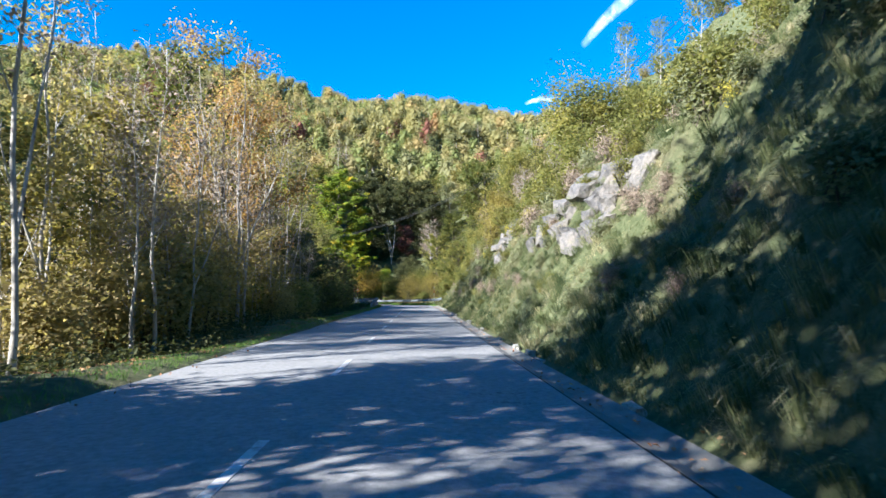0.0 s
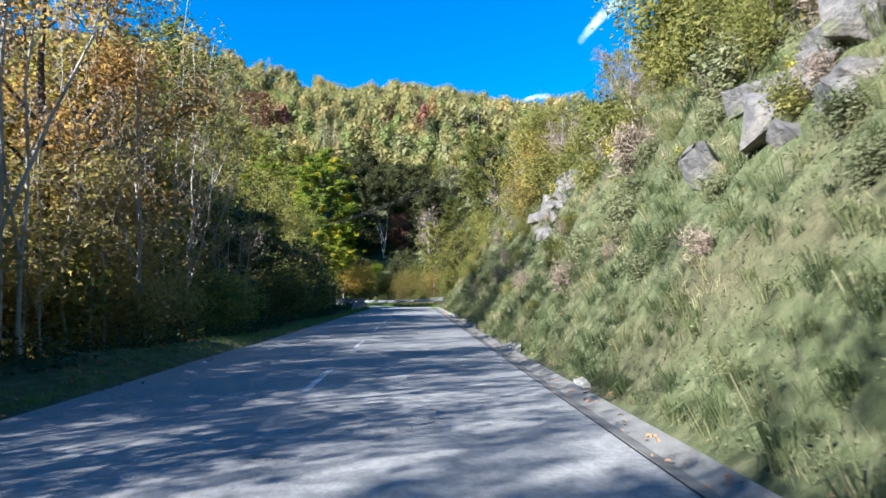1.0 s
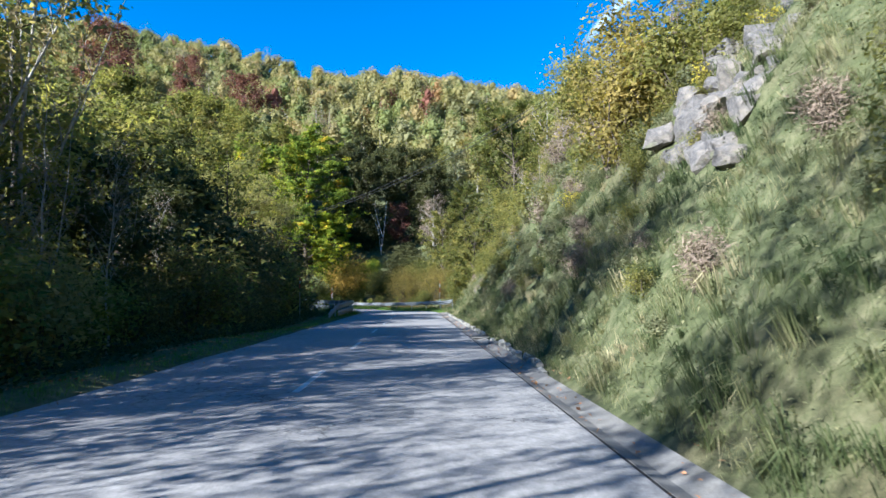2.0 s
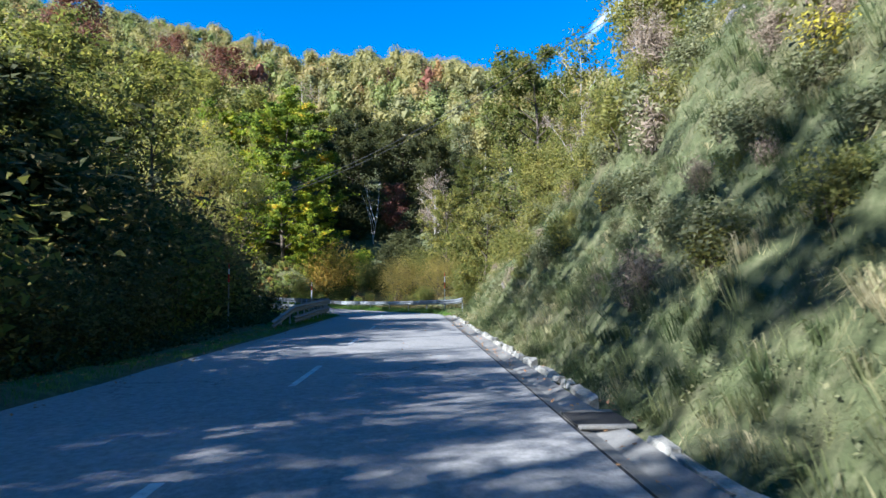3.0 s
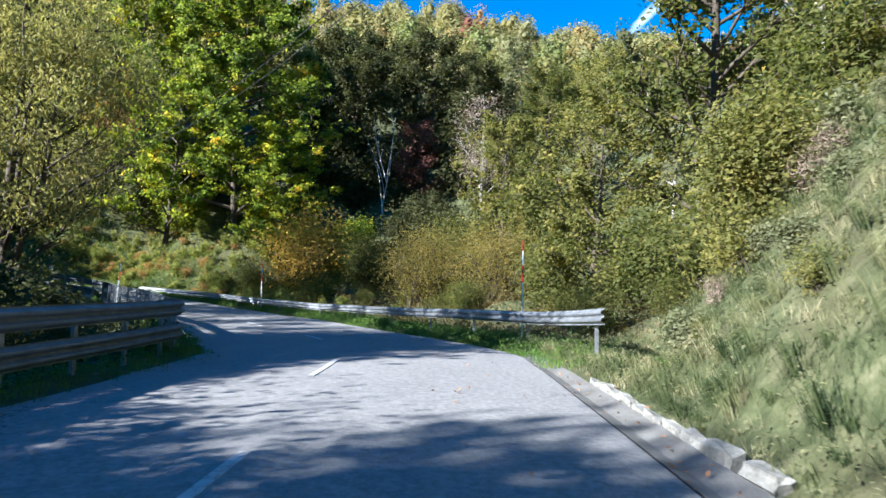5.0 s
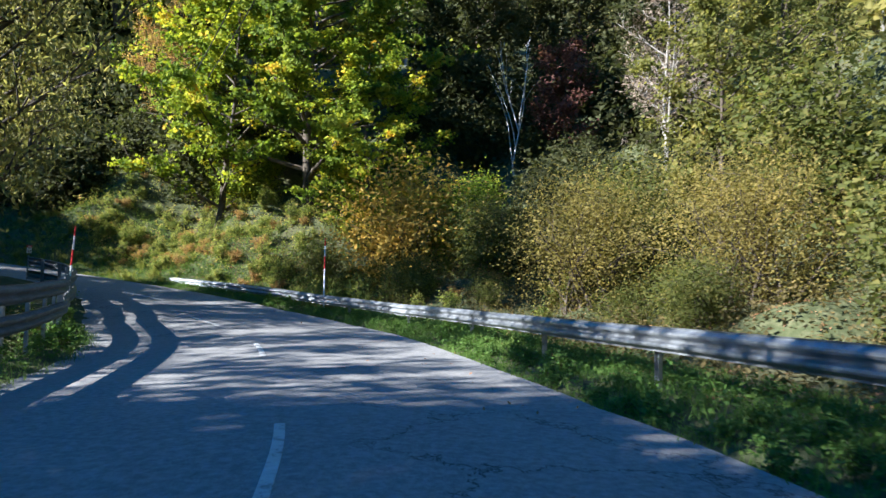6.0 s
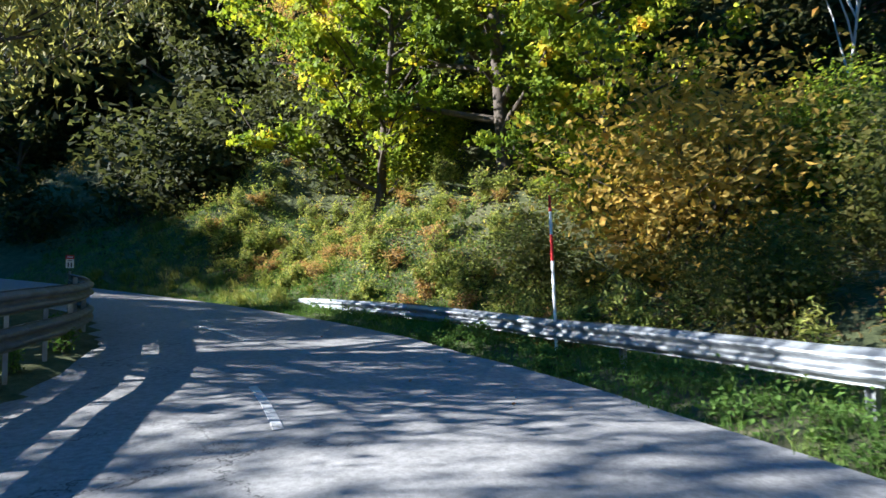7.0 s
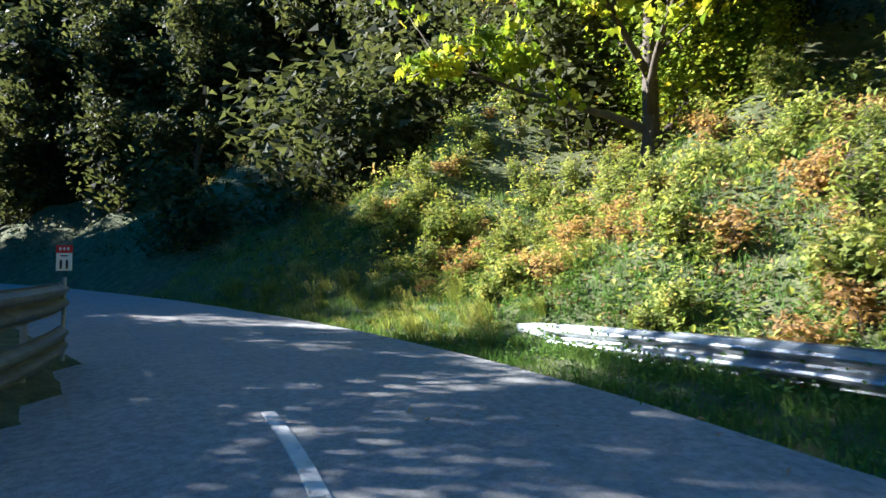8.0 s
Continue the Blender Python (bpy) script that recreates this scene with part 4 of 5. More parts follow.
for x, y, size in ((-21, 44, 0.75), (-22.5, 62, 0.7), (-23, 67, 0.9)):
    put(HIGH, x, y, pr.uniform(0, 360), size)
# trees up-sun of the road, mostly out of view, added to throw shade
for x, y, size in ((-20, 69.5, 0.72), (-19.6, 75, 0.7), (-21.6, 81.2, 1.05), (-22.8, 84.2, 1.1), (-18.8, 79.2, 0.8), (-40, 97, 0.8), (-46, 100, 0.9), (-31, 103, 0.6), (-35, 103, 0.65), (-28, 106.3, 0.45), (-39, 104, 0.75), (-26.5, 102, 0.6)):
    put(DARKT, x, y, pr.uniform(0, 360), size)
for x, y, turn, size in ((-30.6, 107.5, 40, 0.46), (-34.0, 107.8, 250, 0.62), (-29.0, 107.6, 110, 0.66), (-60, 106, 75, 1.3), (-68, 103, 15, 1.6)):
    put(DARKT, x, y, turn, size)
# high crowns added to dapple the road and the bank with shade
for x, y, size in ((-16.0, 86.5, 0.85), (-21.5, 84.5, 0.95), (-24.5, 89.5, 1.0), (-27.6, 94.4, 0.92), (-31, 99, 0.74)):
    put(LOFTY, x, y, pr.uniform(0, 360), size)
for x, y, size in ((-15.5, 57.5, 1.0), (-14.6, 53.0, 0.95), (-15.0, 42.0, 1.0), (-26, -14, 0.72), (-18, 9, 0.75), (-20, 15.5, 0.75), (-13.5, 9.5, 0.68), (-28, -17, 0.8), (-22, 15, 0.9), (-16, 14.6, 0.62)):
    put(SPIRE, x, y, pr.uniform(0, 360), size)
for k in range(9):
    put(SCRUB_Y if k % 3 else SCRUB_O, -10.2 - pr.uniform(0, 2.4), 25.5 + 1.7 * k, pr.uniform(0, 360), pr.uniform(0.8, 1.0))
for x, y, size in ((-19.5, 43, 1.6), (-22, 46.5, 1.6), (-23, 53.5, 1.6), (-11.6, 48.5, 1.45), (-11.2, 51.2, 1.3)):
    put(SLENDER[1], x, y, pr.uniform(0, 360), size)
for k in range(6):
    put(SCRUB_Y, -9.2 - pr.uniform(0, 0.9), 22.5 + 1.6 * k, pr.uniform(0, 360), pr.uniform(0.8, 1.05))
for x, y, size in ((-10.4, 17.5, 0.7), (-10.2, 20, 0.8), (-10.5, 22.6, 0.8), (-10.3, 25, 0.85)):
    put(SCRUB_Y, x, y, pr.uniform(0, 360), size)
# shrubs added out of view to shade the near verge and left lane
for x, y, size in ((-9.3, -1, 1.2), (-9.2, 1.5, 1.15), (-9.4, 4, 1.1), (-9.6, 6.3, 0.9)):
    put(SCRUB_O, x, y, pr.uniform(0, 360), size)
for k in range(28):
    y = 36.5 + 1.7 * k + pr.uniform(-0.5, 0.5)
    x = -8.2 - pr.uniform(0, 1.2) - (1.0 if y > 72 else 0)
    put(SCRUB_N if pr.random() < (0.22 if y < 56 else 0.75) else pr.choice((SCRUB_O, SCRUB_Y)) if y < 56 else SCRUB_O, x, y, pr.uniform(0, 360), pr.uniform(0.55, 0.85) * (1.25 if 56 < y < 75 else 0.85))
for k in range(28):
    y = 40 + 1.75 * k + pr.uniform(-0.6, 0.6)
    put(SCRUB if pr.random() < (0.08 if y < 56 else 0.6) else pr.choice((SCRUB_O, SCRUB_Y)), -11.2 - pr.uniform(0, 2.5), y, pr.uniform(0, 360), pr.uniform(1.0, 1.5) * (0.72 if y > 68 else 0.6 if 52 < y < 63 else 1.0))
for x, y, size in ((-10, 66.5, 1.3), (-10, 69, 1.4), (-10, 71.5, 1.4), (-10.2, 74, 1.4), (-10.4, 76.5, 1.35), (-10.4, 79, 1.3), (-10.6, 81.5, 1.3), (-10.8, 84, 1.3), (-11, 86.5, 1.25), (-11.5, 89.5, 0.7), (-12.6, 92.5, 0.5), (-14.2, 96, 0.5), (-16.2, 99.5, 0.5)):
    put(SCRUB_N, x, y, pr.uniform(0, 360), size)
for k in range(8):
    put(SCRUB, -11.8 - pr.uniform(0, 0.8), 61.5 + 2.4 * k, pr.uniform(0, 360), pr.uniform(1.5, 1.75))
SAPLING = make_tree("sapling", 39, 6.5, 0.04, 12, 0.12, 1.3, 1.3, 2, BARK_PALE, "thicket", 700, 0.16, 0.28, "thin sapling with sparse yellow-green leaves", group="saplings in the roadside belt", fork=2, tri=True)
for k in range(40):
    put(SAPLING if pr.random() < 0.7 else SLENDER[2], -8.4 - 11 * pr.random(), 6 + pr.uniform(0, 44), pr.uniform(0, 360), pr.uniform(0.55, 1.1))
for k in range(14):
    put(SAPLING, -9.3 - pr.uniform(0, 2), 25 + 1.1 * k, pr.uniform(0, 360), pr.uniform(0.7, 1.0))
for k in range(34):
    put(SLENDER[pr.choice((0, 2, 2))], -8.2 - 16 * pr.random(), 8 + pr.uniform(0, 36), pr.uniform(0, 360), pr.uniform(0.6, 0.95))
for k in range(16):
    put(SLENDER[pr.choice((0, 2))], -8.5 - 2.5 * pr.random(), 29 + 1.9 * k + pr.uniform(-0.6, 0.6), pr.uniform(0, 360), pr.uniform(0.6, 0.95) * (1.0 if k < 10 else 0.75))
for k in range(10):
    put(SCRUB_Y if pr.random() < 0.85 else SCRUB_O, -9.6 - pr.uniform(0, 9), 5 + pr.uniform(0, 38), pr.uniform(0, 360), pr.uniform(0.4, 0.7))

for x, y, size in ((-19, 105.5, 0.9), (-22, 106, 1.0), (-24.5, 107.8, 0.9), (-20.5, 103.5, 1.1), (-17.5, 103, 0.9), (-25, 104.5, 1.1), (-29, 108, 0.9)):
    put(SCRUB, x, y, pr.uniform(0, 360), size)

# inside of the bend: a big willow and shaded trees
WILLOW = make_tree("willow_tree", 41, 16, 0.34, 40, 0.14, 6.2, 0.75, 4, BARK, "straw", 24000, 0.27, 0.6, "large willow with pale olive drooping leaves", droop=1.1, aspect=0.36, fork=2)
put(WILLOW, -21.2, 108.0, 0, 1.0)
for t, x, y, size in ((DARKT, -47, 107.5, 1.0), (DARKT, -49.5, 105, 0.9), (DARKT, -53, 104, 1.1), (DARKT, -63, 103, 1.2), (OLIVE, -18, 97, 0.5),
                      (OLIVE, -30, 92, 0.8), (GREYT, -48, 96, 0.9), (DARKT, -58, 100, 1.1), (OLIVE, -24, 82, 0.7), (GREYT, -36, 80, 0.8), (DARKT, -72, 108, 1.35), (DARKT, -84, 106, 1.4)):
    put(t, x, y, pr.uniform(0, 360), size)
for x, y, size in ((-9.9, 91, 0.55), (-12.3, 97.5, 0.55), (-15, 101, 0.6), (-18.5, 104, 0.6), (-10.7, 85, 0.7), (-9.9, 80, 0.8), (-13, 92, 0.9), (-16, 96, 0.9), (-23.5, 108.5, 0.7), (-27, 110.5, 0.7)):
    put(SCRUB, x, y, pr.uniform(0, 360), size)
for k in range(22):
    put(SCRUB if pr.random() < 0.6 else SCRUB_O, pr.uniform(-40, -15), pr.uniform(66, 104), pr.uniform(0, 360), pr.uniform(0.7, 1.0))

# ---- outer bend: maples, bushes, dead tree, thicket ----
MAPLE = make_tree("maple_tree", 51, 20.5, 0.3, 50, 0.06, 6.4, 0.45, 3, BARK, "maple_green", 34000, 0.25, 0.3, "tall bright green maple with broad layered foliage", squash=0.42, stray=0.55, gaps=0.55, lobed=True)
put(MAPLE, -15.6, 124.0, 0, 1.0, tall=0.93)
MAPLE_Y = make_tree("maple_tree", 52, 13, 0.2, 34, 0.08, 4.6, 0.5, 3, BARK, "maple", 15000, 0.22, 0.28, "smaller yellowing maple on the sunlit bank", squash=0.42, stray=0.55, gaps=0.55, lobed=True)
put(MAPLE_Y, -20.6, 123.6, 60, 1.0)
again(MAPLE_Y, -11.6, 122.4, 200, 0.72)
again(MAPLE_Y, -25.5, 127.5, 120, 1.15)
BUSH_A = make_bush("hazel_bush", 53, 4.2, 5.4, "amber", 7000, 0.2, "yellowing bush with large leaves behind the guard rail", stems=22, upness=0.7, tri=False, stray=0.8)
put(BUSH_A, -9.2, 119.8, 0, 1.0)
BUSH_B = make_bush("willow_bush", 54, 4.3, 6.4, "gold", 21000, 0.095, "broad golden-green bush behind the guard rail", stems=40, droop=0.5, tri=False, stray=0.8)
put(BUSH_B, -1.6, 114.5, 0, 1.0, tall=0.82)
again(BUSH_B, 2.6, 110.5, 80, 0.85, tall=0.9)
BUSH_C = make_bush("shrub", 55, 3.4, 4.4, "ash", 6000, 0.15, "tangled olive-brown bush at the woods' edge", stems=22, group="bushes behind the rail")
for x, y, size, t in ((4.6, 105.5, 0.9, 10), (7.4, 101.5, 1.0, 70), (8.0, 97.5, 0.8, 150), (0.5, 118.5, 1.1, 200), (-5.2, 117.5, 0.8, 260), (5.5, 113, 1.3, 300), (-12.8, 119.2, 0.6, 20), (9.5, 93.5, 0.8, 90),
                      (11.5, 96, 1.1, 30)):
    put(BUSH_C, x, y, t, size)
ASH = make_tree("broadleaf_tree", 56, 17, 0.26, 44, 0.06, 5.0, 0.6, 4, BARK, "ash", 21000, 0.25, 0.3, "tall leafy olive and gold tree at the bend", upness=0.6, squash=0.5, stray=0.6, gaps=0.65)
put(ASH, 10.6, 103.5, 0, 1.12)
again(ASH, 6.6, 121.0, 140, 0.6)
BEECH = make_tree("golden_tree", 57, 12, 0.2, 34, 0.08, 4.2, 0.6, 4, BARK, "olive", 10000, 0.26, 0.25, "dense golden-green tree at the bend", upness=0.5, stray=0.6, gaps=0.45)
put(BEECH, 6.2, 104.5, 0, 0.72)
again(BEECH, 3.2, 117.0, 100, 0.75)
again(BEECH, 12.5, 92.5, 200, 0.62)
BROWN = make_tree("bare_brown_tree", 58, 11, 0.15, 30, 0.2, 2.8, 1.1, 4, BARK_PALE, "twig", 6000, 0.17, 0.35, "brown half-bare tree with dry twigs", fork=2, aspect=0.35, tri=True)
put(BROWN, 2.2, 124.0, 0, 0.9)
DEAD = make_tree("dead_tree", 59, 8.0, 0.06, 9, 0.35, 1.7, 1.8, 1, BARK_WHITE, None, 0, 0, 0, "dead bleached tree with bare crooked stems", fork=6, wander=0.12)
put(DEAD, -5.4, 129.0, 0, 1.0)
SUMAC = make_tree("red_leaved_tree", 60, 8, 0.1, 20, 0.15, 2.6, 0.6, 3, BARK, "red", 5000, 0.22, 0.35, "small dark red leaved tree in the shade", group="red-leaved trees", tri=True)
put(SUMAC, -2.6, 130.0, 0, 0.8)
for x, y, t, size in ((-40.6, 184.5, 50, 2.0), (-72.8, 185.5, 90, 2.5), (-77, 250, 10, 2.3), (-53, 179, 200, 1.7)):
    again(SUMAC, x, y, t, size)
again(GOLDEN, -25.6, 126.2, 140, 0.55)
# the gully and the slope over it, their shade put into dark leaf colour
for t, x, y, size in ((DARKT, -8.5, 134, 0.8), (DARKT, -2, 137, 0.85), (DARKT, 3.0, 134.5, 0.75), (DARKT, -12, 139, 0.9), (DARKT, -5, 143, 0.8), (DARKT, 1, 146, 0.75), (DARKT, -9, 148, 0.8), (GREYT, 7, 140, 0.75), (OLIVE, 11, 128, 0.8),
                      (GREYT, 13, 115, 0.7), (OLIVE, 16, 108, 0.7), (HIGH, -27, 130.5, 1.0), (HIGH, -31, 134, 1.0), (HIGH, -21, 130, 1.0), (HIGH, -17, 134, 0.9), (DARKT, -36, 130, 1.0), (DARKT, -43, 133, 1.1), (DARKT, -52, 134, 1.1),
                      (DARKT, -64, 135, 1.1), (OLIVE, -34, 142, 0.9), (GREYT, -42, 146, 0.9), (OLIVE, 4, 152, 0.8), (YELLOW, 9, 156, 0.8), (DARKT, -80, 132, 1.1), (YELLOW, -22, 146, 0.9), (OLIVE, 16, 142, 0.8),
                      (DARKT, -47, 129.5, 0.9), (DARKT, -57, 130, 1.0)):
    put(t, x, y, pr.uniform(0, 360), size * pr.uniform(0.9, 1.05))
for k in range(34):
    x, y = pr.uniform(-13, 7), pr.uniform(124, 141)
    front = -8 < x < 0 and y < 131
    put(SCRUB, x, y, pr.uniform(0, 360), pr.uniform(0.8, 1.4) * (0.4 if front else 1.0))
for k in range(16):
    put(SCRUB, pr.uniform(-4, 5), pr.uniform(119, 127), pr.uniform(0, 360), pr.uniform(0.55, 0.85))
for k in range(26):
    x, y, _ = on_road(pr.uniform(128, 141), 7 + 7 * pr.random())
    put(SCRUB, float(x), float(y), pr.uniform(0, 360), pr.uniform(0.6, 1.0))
# the sunlit bank behind the rail's end
BANKY = make_bush("leafy_weeds", 61, 1.3, 1.5, "weed", 900, 0.15, "tall leafy weeds on the sunlit bank", stems=13, group="bank weeds at the bend", category="weeds", tri=False, stray=0.9, cluster=0.12, droop=0.3)
STALKS = make_bush("tall_weeds", 63, 1.7, 1.0, "weed", 420, 0.24, "tall pale green weeds with long narrow leaves", stems=11, group="bank weeds at the bend", category="weeds", tri=False, aspect=0.24, stray=1.0, cluster=0.07, droop=-0.1)
WITHERED = make_bush("withered_weeds", 64, 0.9, 1.3, "rust", 600, 0.12, "withered brown weeds at the foot of the bank", stems=12, group="bank weeds at the bend", category="weeds", tri=False, stray=1.0, cluster=0.12)
SPROUT = make_bush("maple_sapling", 62, 2.4, 2.6, "maple", 4200, 0.125, "young bushy maple with yellow-green leaves", stems=12, group="young maples", tri=False)
for k in range(46):
    x, y, _ = on_road(pr.uniform(112, 134), 2.6 + 4.5 * pr.random())
    put((BANKY, STALKS, WITHERED)[k % 3], float(x), float(y), pr.uniform(0, 360), pr.uniform(0.4, 0.75))
for k in range(150):
    x, y, _ = on_road(pr.uniform(117, 134), 2.0 + 6 * pr.random())
    low = pr.random() < 0.5
    put(pr.choice((BANKY, STALKS, WITHERED, WITHERED) if low else (BANKY, STALKS, STALKS)), float(x), float(y), pr.uniform(0, 360), pr.uniform(0.3, 0.6))
for k in range(40):
    x, y, _ = on_road(pr.uniform(118, 131), 1.5 + 1.6 * pr.random())
    put(WITHERED if k % 3 else BANKY, float(x), float(y), pr.uniform(0, 360), pr.uniform(0.3, 0.6))
for k in range(24):
    x, y, _ = on_road(pr.uniform(118, 131), 7.0 + 3.5 * pr.random())
    put(SPROUT, float(x), float(y), pr.uniform(0, 360), pr.uniform(0.6, 1.1))
LEAF["nettle"] = FRESH
NETTLE = make_bush("verge_weeds", 65, 0.5, 0.7, "nettle", 420, 0.085, "lush green weeds growing under the guard rail", stems=12, group="weeds under the guard rail", category="weeds", tri=False, aspect=0.7, stray=0.9, cluster=0.13)
for k in range(90):
    x, y, _ = on_road(pr.uniform(95, 122), 0.15 + 1.1 * pr.random())
    again(NETTLE, float(x), float(y), pr.uniform(0, 360), pr.uniform(0.28, 0.66), 0.03) if k else plant(NETTLE, float(x), float(y), 0, 0.5, 0.03)
wr = random.Random(12)
for k in range(34):
    s = wr.uniform(100, 126)
    x, y, _ = on_road(s, -float(width(s)) - 0.3 - 0.7 * wr.random())
    again(NETTLE, float(x), float(y), wr.uniform(0, 360), wr.uniform(0.4, 0.8), 0.03)
for k in range(14):
    x, y, _ = on_road(pr.uniform(94, 124), 3.4 + 5 * pr.random())
    put(BUSH_C, float(x), float(y), pr.uniform(0, 360), pr.uniform(0.3, 0.6))
# woods on both sides of the upper road, darkened by their leaf colour
for k in range(16):
    s = pr.uniform(170, 215)
    x, y, _ = on_road(s, -float(width(s)) - 3.5 - 8 * pr.random())
    put(DARKT, float(x), float(y), pr.uniform(0, 360), pr.uniform(1.15, 1.45))
for k in range(26):
    s = pr.uniform(134, 190)
    x, y, _ = on_road(s, -float(width(s)) - 3 - 8 * pr.random())
    put(SCRUB, float(x), float(y), pr.uniform(0, 360), pr.uniform(0.7, 1.1))
for s in (148, 152, 156, 160):
    x, y, _ = on_road(s, -float(width(s)) - 4.5)
    put(DARKT, float(x), float(y), pr.uniform(0, 360), 0.5)
for k in range(12):
    s = 136 + 2.2 * k
    x, y, _ = on_road(s, -float(width(s)) - 2.4 - 2.5 * pr.random())
    put(SCRUB, float(x), float(y), pr.uniform(0, 360), pr.uniform(0.5, 0.75))
for k in range(14):
    s = 192 + 5 * k
    x, y, _ = on_road(s, 2.8 + 3 * pr.random() if k % 2 else -float(width(s)) - 2.5 - 3 * pr.random())
    put(DARKT, float(x), float(y), pr.uniform(0, 360), pr.uniform(0.9, 1.3))
for k in range(24):
    s = pr.uniform(185, 260)
    x, y, _ = on_road(s, 2 + 5 * pr.random() if k % 2 else -float(width(s)) - 2 - 6 * pr.random())
    put(SCRUB, float(x), float(y), pr.uniform(0, 360), pr.uniform(0.9, 1.5))
for k in range(16):
    s = pr.uniform(140, 205)
    x, y, _ = on_road(s, 7 + 12 * pr.random())
    put(HIGH, float(x), float(y), pr.uniform(0, 360), pr.uniform(0.9, 1.15))
for k in range(46):
    s = pr.uniform(136, 190)
    x, y, _ = on_road(s, 2.4 + 11 * pr.random())
    put(SCRUB, float(x), float(y), pr.uniform(0, 360), pr.uniform(0.8, 1.5))
for k in range(26):
    s = pr.uniform(137, 192)
    x, y, _ = on_road(s, 4 + 10 * pr.random())
    put(DARKT if pr.random() < 0.85 else GREYT, float(x), float(y), pr.uniform(0, 360), pr.uniform(0.7, 1.1))

# ---- right bank: rocks, trees and shrubs ----
def boulder(seed, sx, sy, sz):
    """An angular rock: a cut block, its faces broken up into smaller facets."""
    r = random.Random(seed)
    bm = bmesh.new()
    for _ in range(20):
        v = Vector((r.uniform(-1, 1), r.uniform(-1, 1), r.uniform(-1, 1)))
        v = v / max(abs(v.x), abs(v.y), abs(v.z)) * r.uniform(0.7, 1.0)
        bm.verts.new((v.x * sx / 2, v.y * sy / 2, v.z * sz / 2))
    res = bmesh.ops.convex_hull(bm, input=bm.verts)
    junk = [g for g in res["geom_interior"] if isinstance(g, bmesh.types.BMVert)]
    bmesh.ops.delete(bm, geom=junk, context="VERTS")
    bmesh.ops.subdivide_edges(bm, edges=bm.edges[:], cuts=2, use_grid_fill=True)
    off = Vector((seed * 1.7, seed * 0.9, 0))
    for v in bm.verts:
        n = noise.noise_vector(v.co * 2.2 + off) * 0.12 + noise.noise_vector(v.co * 6 + off) * 0.05
        v.co += n * min(sx, sy, sz)
    return bm


def outcrop(cy, stones, label, r):
    """Angular rocks that stick out of the bank; stones: (dy, height, part sticking out, size)."""
    rock = tagged(new("rock_outcrop"), label, "rock", "rock outcrops on the bank")
    for i, (dy, hz, out, size) in enumerate(stones):
        y = cy + dy
        x = 2.7 + (hz / 1.4 if hz < 5.9 else 4.2 + (hz - 5.9) / 0.78)
        ob = part("rock", boulder(int(cy * 10) + i, size * r.uniform(0.8, 1.1), size * r.uniform(0.9, 1.4), size * r.uniform(0.7, 1.2)), ROCK, rock)
        ob.matrix_world = pose(x - out * size * 0.7, y, ground_z(x, y) + out * size * 0.5, r.uniform(-14, 14), r.uniform(-25, 5), r.uniform(-30, 30))
    return rock


def crag(cy, n, lo, hi, half, size, label):
    r = random.Random(int(cy * 7))
    outcrop(cy, [(r.uniform(-half, half), r.uniform(lo, hi), r.uniform(-0.3, 0.18), size * r.uniform(0.45, 1.5)) for _ in range(n)], label, r)


crag(25.8, 34, 3.0, 5.2, 2.6, 0.66, "pale broken schist rocks sticking out of the grassy bank")
crag(20.6, 40, 3.0, 5.6, 2.4, 0.72, "grey rock face with dark clefts on the bank")
crag(44.4, 70, 3.4, 8.0, 1.7, 0.62, "upright grey rock with pale cracked faces on the bank")
crag(62.0, 3, 6.2, 7.0, 0.7, 0.9, "pale boulders among shrubs high on the bank")
crag(75.5, 2, 1.8, 2.3, 0.5, 0.8, "smooth grey boulders in the grass of the bank")

BROOM = make_bush("broom_shrub", 71, 1.5, 1.7, "olive", 1700, 0.095, "green broom shrub on the bank", stems=9, group="bank shrubs", droop=-0.5, cluster=0.14)
DRY = make_bush("dry_shrub", 72, 1.3, 1.5, "twig", 1500, 0.17, "dry brown leafless shrub on the bank", aspect=0.12, stems=12, group="bank shrubs", droop=-0.4, cluster=0.12)
FLOWER = make_bush("flowering_broom", 73, 0.7, 0.9, "yellow", 500, 0.06, "small yellow-flowered shrub on the bank", stems=16, group="flowering shrubs", droop=0, cluster=0.13)
FERN = make_bush("green_shrub", 74, 1.1, 1.5, "grey", 1700, 0.1, "grey-green leafy shrub on the bank", stems=10, group="bank shrubs")


def bank_spot(y, u):
    return 1.75 + u, y


for k in range(150):
    y, u = pr.uniform(2, 92), 4.2 + 9 * pr.random() ** 1.2
    t = pr.choice((BROOM, BROOM, DRY, FERN, BROOM))
    put(t, *bank_spot(y, u), pr.uniform(0, 360), pr.uniform(0.6, 1.35))
for k in range(130):
    put(pr.choice((FERN, FERN, BROOM, DRY)), *bank_spot(pr.uniform(2, 90), pr.uniform(1.7, 5.2)), pr.uniform(0, 360), pr.uniform(0.3, 0.7))
for k in range(24):
    put(FLOWER, *bank_spot(pr.uniform(12, 90), pr.uniform(3.2, 7.5)), pr.uniform(0, 360), pr.uniform(0.6, 1.1))
for k in range(60):
    x, y = 14 + 17 * pr.random(), pr.uniform(14, 84)
    put(pr.choice((SCRUB_Y, SCRUB_O, BROOM, FERN, DRY)), x, y, pr.uniform(0, 360), pr.uniform(0.5, 0.9))
for k in range(120):
    put(pr.choice((FERN, FERN, BROOM)), *bank_spot(pr.uniform(20, 94), pr.uniform(1.5, 7.5)), pr.uniform(0, 360), pr.uniform(0.28, 0.55), tall=0.75)
